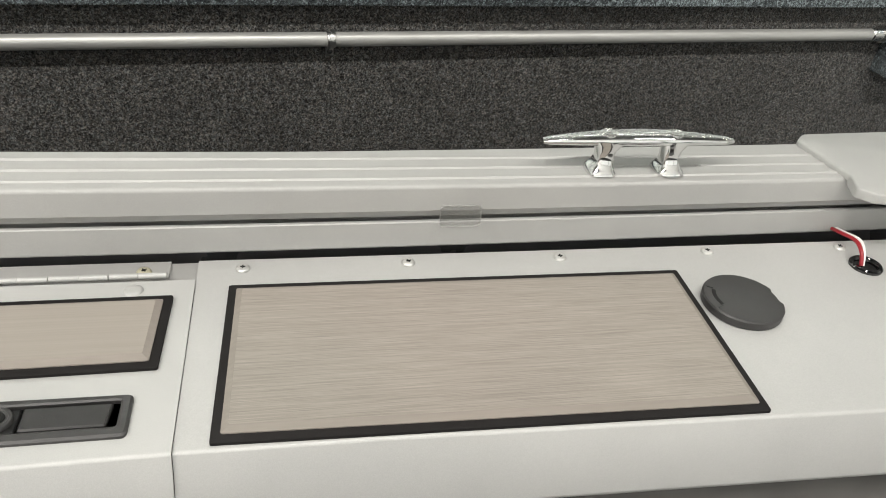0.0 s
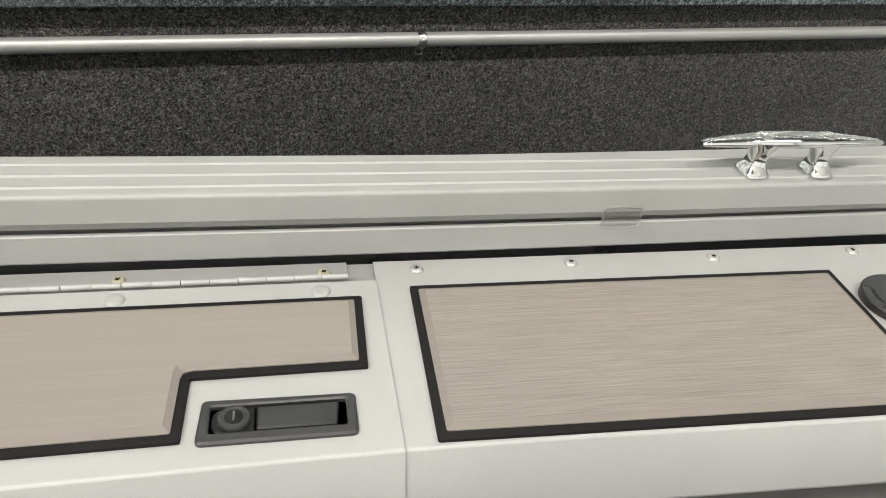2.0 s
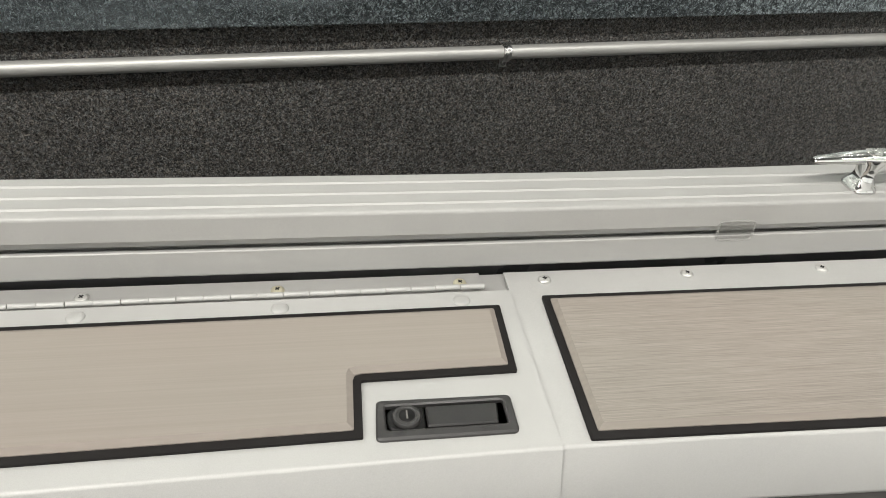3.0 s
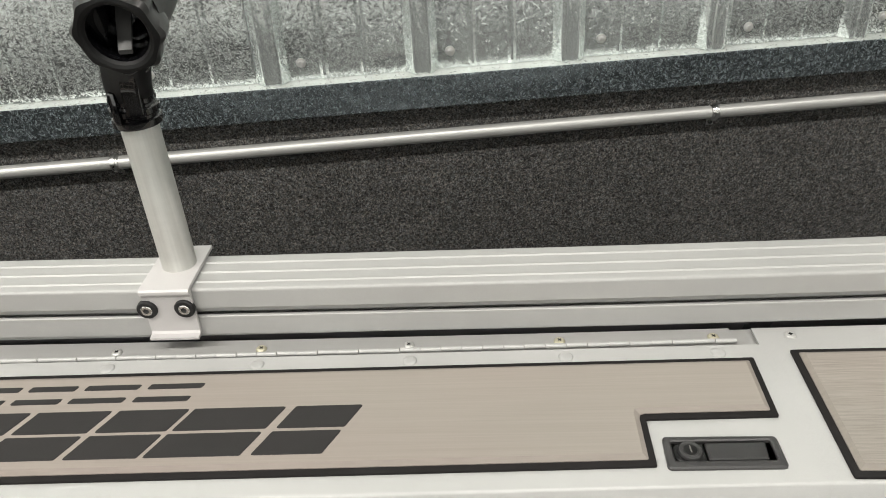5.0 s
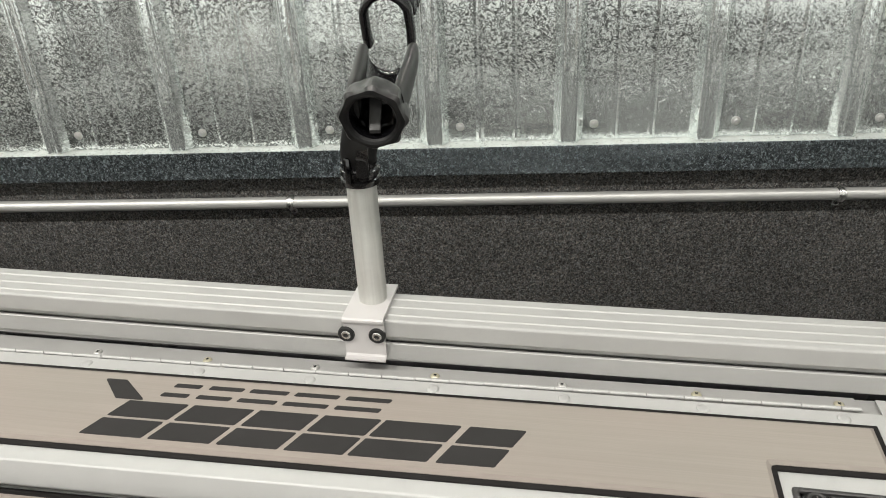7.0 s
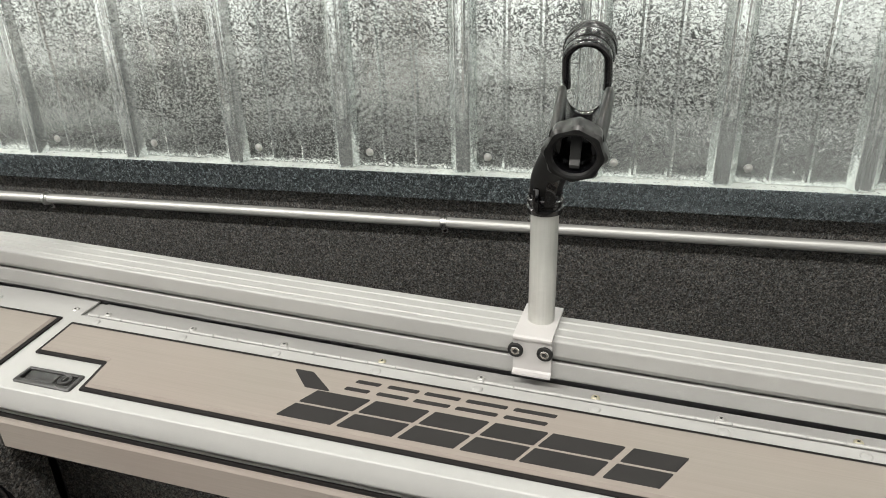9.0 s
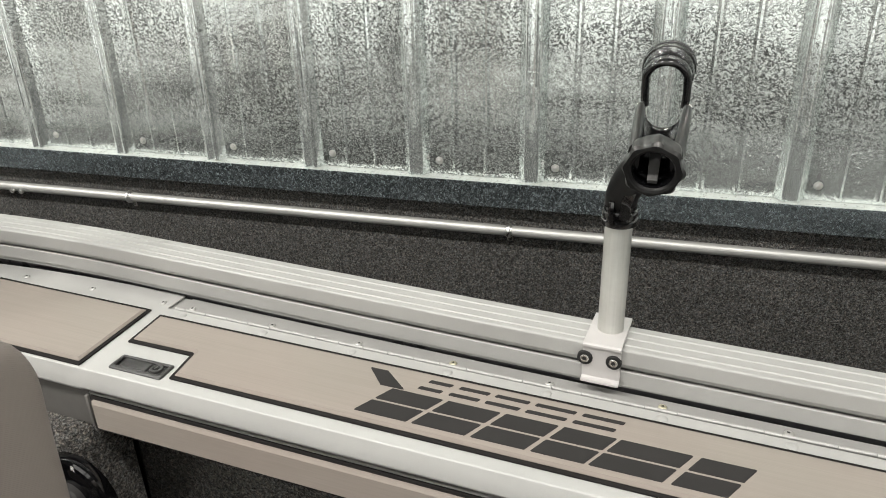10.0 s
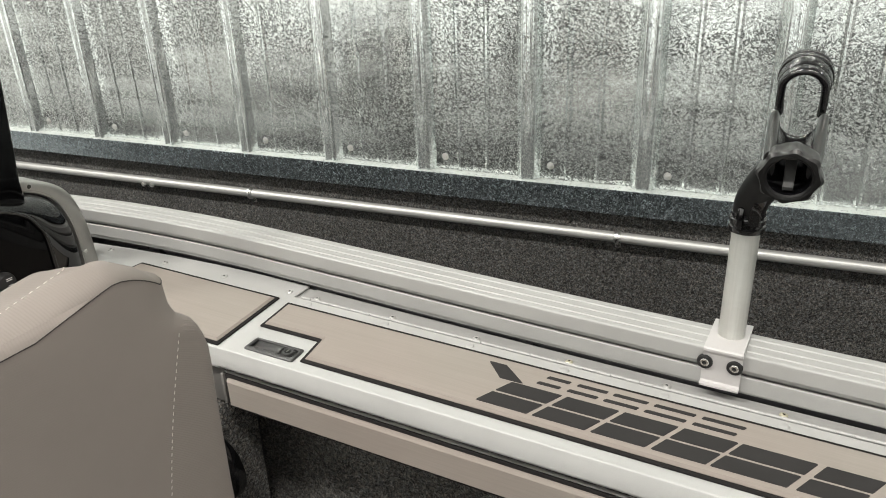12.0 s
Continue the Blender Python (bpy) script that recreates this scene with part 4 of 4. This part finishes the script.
# elbow from the collar to the nut, oval, with a flat side cheek
elbow = bend([(TX, TY, 1.436), (TX + 0.002, TY - 0.003, 1.452), (TX + 0.009, TY - 0.012, 1.470), (TX + 0.019, TY - 0.024, 1.489), (TX + 0.031, TY - 0.040, 1.507)], 5)
part("elbow", pipe(elbow, [0.0186 + 0.0030 * i / (len(elbow) - 1) for i in range(len(elbow))], 28), BLACK_MATT, rod, smooth=60)
bm = skin([[(TX + x + dx, TY + y + dy, z) for x, y in rounded([(0.0025, -0.0235), (0.0150, -0.0215), (0.0150, -0.008), (0.0025, -0.008)], 0.0015, 2)] for dx, dy, z in ((0.0, 0.0, 1.428), (0.0005, -0.0005, 1.446), (0.0060, -0.0080, 1.464), (0.0150, -0.0180, 1.482))])
part("cheek", bm, BLACK_GLOSS, rod, smooth=30)
part("rib", block(TX - 0.010, TX - 0.003, TY - 0.0235, TY - 0.016, 1.420, 1.449, 0.0022), BLACK_GLOSS, rod)
part("pivot_bolt", lathe([(0, 0.004), (0.0040, 0.004), (0.0062, 0.0025), (0.0066, 0.0), (0.0066, -0.006)], 18, pose(TX + 0.0250, TY - 0.018, 1.470, 0, 75, -25)), STEEL, rod)
rows = [ring_of(0.0216, 0.0015), ring_of(0.0232, -0.0010), ring_of(0.0258, -0.0022), ring_of(0.0302, -0.0015, scallop=0.0018), ring_of(0.0334, 0.0025, scallop=0.0038), ring_of(0.0332, 0.012, scallop=0.0048), ring_of(0.0320, 0.020, scallop=0.0044), ring_of(0.0295, 0.0265, scallop=0.0026), ring_of(0.0262, 0.0305), ring_of(0.0240, 0.0315)]
bm = skin(rows[3:], True, False)
bm.transform(NUT_M)
nut = part("locking_nut", bm, NUT_GREY, rod, "dark scalloped locking nut", smooth=28)
bm = skin(rows[:4], True, False)
bm.transform(NUT_M)
part("rim", bm, BLACK_MATT, nut, "black front rim", smooth=28)
bm = join(skin([ring_of(0.0216, 0.0015, 48), ring_of(0.0206, 0.006, 48), ring_of(0.0200, 0.034, 48)], True, False), skin([ring_of(0.0240, 0.028, 48), ring_of(0.0228, 0.036, 48)], True, False), lathe([(0.0, 0.034), (0.0200, 0.034), (0.0228, 0.036)], 48))
bm.transform(NUT_M)
part("butt_tube", bm, BLACK_GLOSS, rod, smooth=40)
bm = skin([[(x, y, z) for x, y in rounded([(-w, -0.017 + s), (w, -0.017 + s), (w, -0.0135 + s), (-w, -0.0135 + s)], 0.001, 2)] for w, s, z in ((0.0052, 0.0, 0.004), (0.0056, 0.012, 0.016), (0.0060, 0.027, 0.031))])
bm.transform(NUT_M)
part("tongue", bm, TONGUE, rod, "grey tongue inside the tube")
# open cradle: two tapering side walls, joined low by a saddle, and the hoop at the far end
for sx in (-1, 1):
    rings = []
    for z, x, y, wx, wy in ((0.018, 0.0215, -0.001, 0.0062, 0.0165), (0.040, 0.0228, -0.002, 0.0062, 0.0160), (0.070, 0.0242, -0.002, 0.0058, 0.0150), (0.098, 0.0250, -0.001, 0.0056, 0.0130), (0.106, 0.0252, 0.0, 0.0054, 0.0115), (0.110, 0.0253, 0.0005, 0.0046, 0.0095)):
        rings.append([(sx * x + wx * math.copysign(abs(math.cos(a)) ** 0.7, math.cos(a)), y + wy * math.copysign(abs(math.sin(a)) ** 0.7, math.sin(a)), z) for a in [2 * math.pi * k / 20 for k in range(20)]])
    bm = skin(rings)
    bm.transform(CR_M)
    part("side_wall", bm, NUT_GREY, rod, smooth=50)
    bm = block(sx * 0.0255 - 0.0040, sx * 0.0255 + 0.0040, -0.0030, 0.0075, 0.108, 0.118, 0.0012)
    bm.transform(CR_M)
    part("hinge_tab", bm, STEEL, rod)
    bm = lathe([(0, 0.0030), (0.0055, 0.0026), (0.0070, 0.001), (0.0072, -0.004)], 18, pose(sx * 0.0258, -0.008, 0.078, 0, sx * 90, 0))
    bm.transform(CR_M)
    part("side_pin", bm, BLACK_GLOSS, rod)
rings = []
for z, rad, up in ((0.026, 0.0225, -0.002), (0.029, 0.0240, -0.002), (0.060, 0.0240, -0.001), (0.096, 0.0240, 0.001), (0.1005, 0.0235, 0.002), (0.1020, 0.0225, 0.003)):
    half = [(0.0225 * math.cos(radians(d)), up + rad * math.sin(radians(d))) for d in range(184, 357, 8)]
    rings.append([(x, y, z) for x, y in thick(half, 0.0030)])
bm = skin(rings)
bm.transform(CR_M)
part("saddle", bm, HOOP_BLACK, rod, "glossy black trough of the cradle", smooth=50)
HC = 0.0325
hoop = [(-0.0264, 0.0015), (-0.0272, 0.016)] + [(0.0274 * math.cos(radians(d)), HC + 0.0285 * math.sin(radians(d))) for d in range(172, 7, -12)] + [(0.0272, 0.016), (0.0264, 0.0015)]
rings = []
for z, r in ((0.1140, 0.0032), (0.1147, 0.0018), (0.1165, 0.0006), (0.1200, 0.0), (0.1250, 0.0), (0.1286, 0.0006), (0.1304, 0.0018), (0.1311, 0.0032)):
    line = thick(hoop, -r - 1e-5)[len(hoop):][::-1]
    rings.append([(x, y, z) for x, y in thick(line, -(0.0090 - 2 * r))])
bm = skin(rings)
bm.transform(CR_M)
part("hoop", bm, HOOP_BLACK, rod, "glossy black hoop", smooth=50)
outer = [(0.0288 * math.cos(radians(d)), HC + 0.0296 * math.sin(radians(d))) for d in range(186, -7, -12)]
prev = [[(x, y, z) for x, y in thick([(x * k, HC + (y - HC) * k) for x, y in outer], -0.0050)] for k, z in ((0.955, 0.128), (0.975, 0.1295), (0.985, 0.144), (1.025, 0.1445), (1.035, 0.147), (1.025, 0.1495), (0.985, 0.150), (0.985, 0.153), (1.02, 0.1535), (1.025, 0.157), (1.0, 0.159))]
bm = skin(prev)
bm.transform(CR_M)
part("hood", bm, HOOP_BLACK, rod, "dark half-round hood with ridges", smooth=40)

# ---- shift control by the seat ----
ctl = thing("shift_control", "black round shift control with letters on its rim", "shift control", m=pose(-1.3220, 0.2530, 0.9960) @ Matrix.Diagonal((1.12, 0.72, 1.12, 1)))
part("housing", lathe([(0.060, 0.0), (0.0605, 0.010), (0.059, 0.020), (0.055, 0.0235), (0.0485, 0.0245), (0.046, 0.0225), (0.042, 0.024), (0.030, 0.028), (0.0, 0.029)], 48, pose(0, 0, 0, 90)), BLACK_GLOSS, ctl, smooth=30)
part("lever_hub", lathe([(0.026, 0.026), (0.026, 0.040), (0.022, 0.044), (0, 0.044)], 32, pose(0, 0, 0, 90)), GREY_SATIN, ctl, smooth=30)
part("lever", block(-0.010, 0.010, -0.052, -0.038, -0.10, 0.010, 0.004), BLACK_SATIN, ctl)
for ch, ang in (("N", 12), ("R", -14)):
    cu = bpy.data.curves.new("letter", "FONT")
    cu.body, cu.size, cu.extrude, cu.align_x, cu.align_y = ch, 0.0112, 0.0002, "CENTER", "CENTER"
    cu.materials.append(PRINT)
    ob = new("letter", cu)
    ob.parent = ctl
    a = radians(ang)
    ob.matrix_basis = pose(-0.0525 * math.sin(a), -0.0246, 0.0525 * math.cos(a), 90, 0, 0) @ pose(0, 0, 0, 0, 0, ang)
    tagged(ob, "white printed letter")

# ---- helm seat ----
seat = thing("helm_chair", "taupe vinyl helm seat with ribbed beige top", "boat seat")
YC = -0.205
PROFILE = [(0.92, 0.225, 0.0), (1.05, 0.229, 0.0), (1.15, 0.232, 0.0), (1.25, 0.236, 0.0), (1.32, 0.241, 0.0), (1.36, 0.244, 0.0), (1.39, 0.247, 0.0), (1.405, 0.2475, 0.0), (1.418, 0.245, 0.0), (1.430, 0.241, 0.0), (1.440, 0.2355, 0.0), (1.450, 0.2295, 0.0), (1.462, 0.2235, 0.0), (1.475, 0.2215, 0.0), (1.488, 0.2205, 0.0), (1.500, 0.2215, 0.0), (1.5160, 0.2215, 0.001), (1.5200, 0.2200, 0.0035), (1.5236, 0.2160, 0.010), (1.5262, 0.2070, 0.019), (1.5284, 0.189, 0.030), (1.5298, 0.150, 0.042), (1.5306, 0.09, 0.052)]
SEAM = 16
rings, NA = [], 96
for z, w, back in PROFILE:
    d0 = 0.070 - back
    ring = []
    near = max(0.0, min(1.0, (z - 1.44) / 0.06))
    power = 0.17 + 0.11 * near
    for k in range(NA):
        a = 2 * math.pi * (k + 0.5) / NA
        ca, sa = math.cos(a), math.sin(a)
        y = YC + (w + 0.010) * math.copysign(abs(sa) ** power, sa)
        x = -1.100 + d0 * math.copysign(abs(ca) ** power, ca)
        if ca > 0:
            x += 0.012 * (1 - min(1.0, abs(y - YC) / 0.23) ** 2) - 0.05 * (z - 1.45)
        u = max(0.0, min(1.0, (abs(y - YC) - 0.160) / 0.060))
        dip = -0.029 * (1 - min(1, abs(y - YC) / 0.17)) ** 1.2 - 0.030 * u ** 1.7
        fall = 0.33 * max(0.0, -1.062 - x)
        ring.append((x, y, z + (dip - fall) * near))
    rings.append(ring)


def seam_y(z):
    return 0.015 - (1.443 - z) * 0.44 + max(0.0, 1.40 - z) ** 2 * 0.8


back_bm = skin(rings[:SEAM + 1], True, False)
top_bm = skin(rings[SEAM:])
bmesh.ops.recalc_face_normals(back_bm, faces=back_bm.faces)
away = [fc for fc in back_bm.faces if fc.calc_center_median().z < 1.447 and abs(fc.calc_center_median().y - YC) > seam_y(fc.calc_center_median().z) - YC]
bolsters = [bmesh.new(), bmesh.new()]
for fc in away:
    bm = bolsters[fc.calc_center_median().y > YC]
    bm.faces.new([bm.verts.new(v.co) for v in fc.verts])
bmesh.ops.delete(back_bm, geom=away, context="FACES")
part("back_panel", back_bm, VINYL, seat, "smooth taupe vinyl", smooth=60)
part("top_panel", top_bm, VINYL_TOP, seat, "ribbed beige fabric", smooth=60)
for bm in bolsters:
    bmesh.ops.remove_doubles(bm, verts=bm.verts, dist=1e-5)
    part("side_bolster", bm, VINYL_SIDE, seat, "ribbed taupe fabric", smooth=60)


def back_x(y, z):
    """The rear face of the seat back."""
    w = 0.23
    return -1.030 + 0.012 * (1 - ((y - YC) / w) ** 2) - 0.05 * (z - 1.45)


stitch = mesh_of("stitch", pipe([(0, 0, -0.0017), (0, 0, -0.0013), (0, 0, 0.0013), (0, 0, 0.0017)], [0.0002, 0.0004, 0.0004, 0.0002], 6), THREAD)
for k in range(64):
    z = 1.440 - k * 0.0060
    y = seam_y(z) - 0.003
    shared("stitch", stitch, seat, pose(back_x(y, z) + 0.0002, y, z, -20))
seam_line = [Vector(p) + Vector((0.0002, 0, 0.0)) for p in rings[SEAM][-23:] + rings[SEAM][:23]]
part("piping", pipe(seam_line, 0.0005, 8), SEAM_VINYL, seat, "thin dark seam")
crest = rings[SEAM + 5]
crest_line = [Vector(p) for p in crest[-23:] + crest[:23]]
run = 0.0
for p, q in zip(crest_line, crest_line[1:]):
    d = q - p
    while run < d.length:
        shared("stitch", stitch, seat, Matrix.Translation(p + d * (run / d.length) + Vector((0.0002, 0, 0.0001))) @ d.to_track_quat("Z", "Y").to_matrix().to_4x4())
        run += 0.0072
    run -= d.length
part("cushion", block(-1.56, -1.10, -0.43, 0.01, 0.88, 1.01, 0.03, 4), VINYL, seat)
part("pedestal", lathe([(0.14, 0.625), (0.14, 0.635), (0.06, 0.65), (0.045, 0.66), (0.045, 0.87), (0.13, 0.885)], 28, pose(-1.33, YC, 0)), BLACK_SATIN, seat)

# ---- console ----
con = thing("helm_console", "glossy black helm console with grey metal edge trim", "console")
KX = -1.725
BACK = KX - 0.30


def arch(points, n=5):
    """A smooth outline in y and z, from the foot on the deck up and over to the far side."""
    return [(p.x, p.y) for p in bend([(y, z, 0) for y, z in points], n)]


OUTER = arch([(0.417, DECK + 0.002), (0.4145, 1.240), (0.410, 1.285), (0.397, 1.331), (0.373, 1.362), (0.330, 1.384), (0.26, 1.404), (0.05, 1.414), (-0.55, 1.416)])
INNER = arch([(0.380, DECK + 0.002), (0.380, 1.245), (0.376, 1.288), (0.364, 1.325), (0.346, 1.350), (0.309, 1.371), (0.25, 1.388), (0.05, 1.398), (-0.55, 1.400)])
FACE = arch([(0.303, DECK + 0.002), (0.303, 1.255), (0.301, 1.298), (0.292, 1.322), (0.275, 1.347), (0.243, 1.366), (0.20, 1.374), (0.05, 1.380), (-0.55, 1.382)])


def between(a, b, t):
    return [(p[0] + (q[0] - p[0]) * t, p[1] + (q[1] - p[1]) * t) for p, q in zip(a, b)]


def at_x(x, line, y_end=-0.55):
    return [(x, y, z) for y, z in line] + [(x, y_end, DECK + 0.002)]


# body with a large rounded shoulder between its face and the metal trim
rows = [at_x(BACK, INNER), at_x(KX - 0.012, INNER)]
for d in range(0, 91, 6):
    t = 1 - math.cos(radians(d))
    rows.append(at_x(KX - 0.012 + 0.050 * math.sin(radians(d)), between(INNER, FACE, t * 0.96)))
part("body", skin(rows), BLACK_GLOSS, con, smooth=60)
part("face", skin([at_x(KX + 0.030, between(FACE, INNER, 0.02)), at_x(KX + 0.0385, between(FACE, INNER, 0.005)), at_x(KX + 0.0395, between(FACE, INNER, -0.05))]), DIM_GLOSS, con, smooth=40)
part("face_rim", pipe([(KX + 0.0400, y, z) for y, z in between(FACE, INNER, 0.03)], 0.0038, 10), BLACK_GLOSS, con, "rounded rim of the glossy face")
part("pedestal", block(BACK, KX - 0.03, -0.54, 0.20, 0.625, DECK + 0.002, 0.01), BLACK_SATIN, con)
# metal trim: a band that rolls from the outer side to the inner bead
band = [(KX - 0.070, -0.01), (KX - 0.014, 0.0), (KX - 0.006, 0.03), (KX - 0.002, 0.10), (KX - 0.0005, 0.22), (KX, 0.55), (KX - 0.0015, 0.84), (KX + 0.001, 0.90), (KX + 0.003, 0.96), (KX + 0.001, 1.02), (KX - 0.010, 1.05)]
part("edge_trim", skin([[(x, y, z) for y, z in between(OUTER, INNER, t)] for x, t in band], False, False), TRIM_METAL, con, "grey satin metal edge trim", smooth=50)
part("trim_back", skin([at_x(KX - 0.070, between(OUTER, INNER, 0.0)), at_x(KX - 0.071, between(OUTER, INNER, 0.3))]), BLACK_SATIN, con, smooth=30)
for y, z in ((0.3915, 1.2270), (0.3215, 1.3770)):
    part("rivet", lathe([(0, 0.0025), (0.003, 0.0020), (0.004, 0)], 12, pose(KX - 0.0012, y, z, 0, 90, 0)), SCREW if z < 1.3 else SCREW_DARK, con)
knob = part("switch_knob", lathe([(0.0165, 0), (0.0172, 0.004), (0.0162, 0.010), (0.0135, 0.0125), (0, 0.013)], 28, pose(KX + 0.0390, 0.2130, 1.2560, 0, 90, 0)), BLACK_SATIN, con)
for y, z, w in ((0.217, 1.2630, 0.005), (0.217, 1.2600, 0.005), (0.217, 1.2515, 0.004), (0.217, 1.2488, 0.004)):
    part("print", block(KX + 0.0515, KX + 0.0524, y - w, y + w, z - 0.0005, z + 0.0005), PRINT, knob)
post_line = [Vector((KX + dx, y, z)) for dx, y, z in ((0.020, 0.215, 1.345), (0.022, 0.231, 1.356), (0.022, 0.240, 1.370), (0.020, 0.244, 1.400), (0.015, 0.2535, 1.440), (0.0, 0.275, 1.54), (-0.025, 0.305, 1.72), (-0.05, 0.331, 1.90))]
wide = [0.060, 0.056, 0.053, 0.049, 0.047, 0.045, 0.045, 0.045]
rings = [[(p.x + 0.014 * math.copysign(abs(math.cos(a)) ** 0.5, math.cos(a)), p.y + w * math.copysign(abs(math.sin(a)) ** 0.5, math.sin(a)), p.z) for a in [2 * math.pi * k / 24 for k in range(24)]] for p, w in zip(post_line, wide)]
part("windscreen_post", skin(rings), DIM_GLOSS, con, smooth=50)
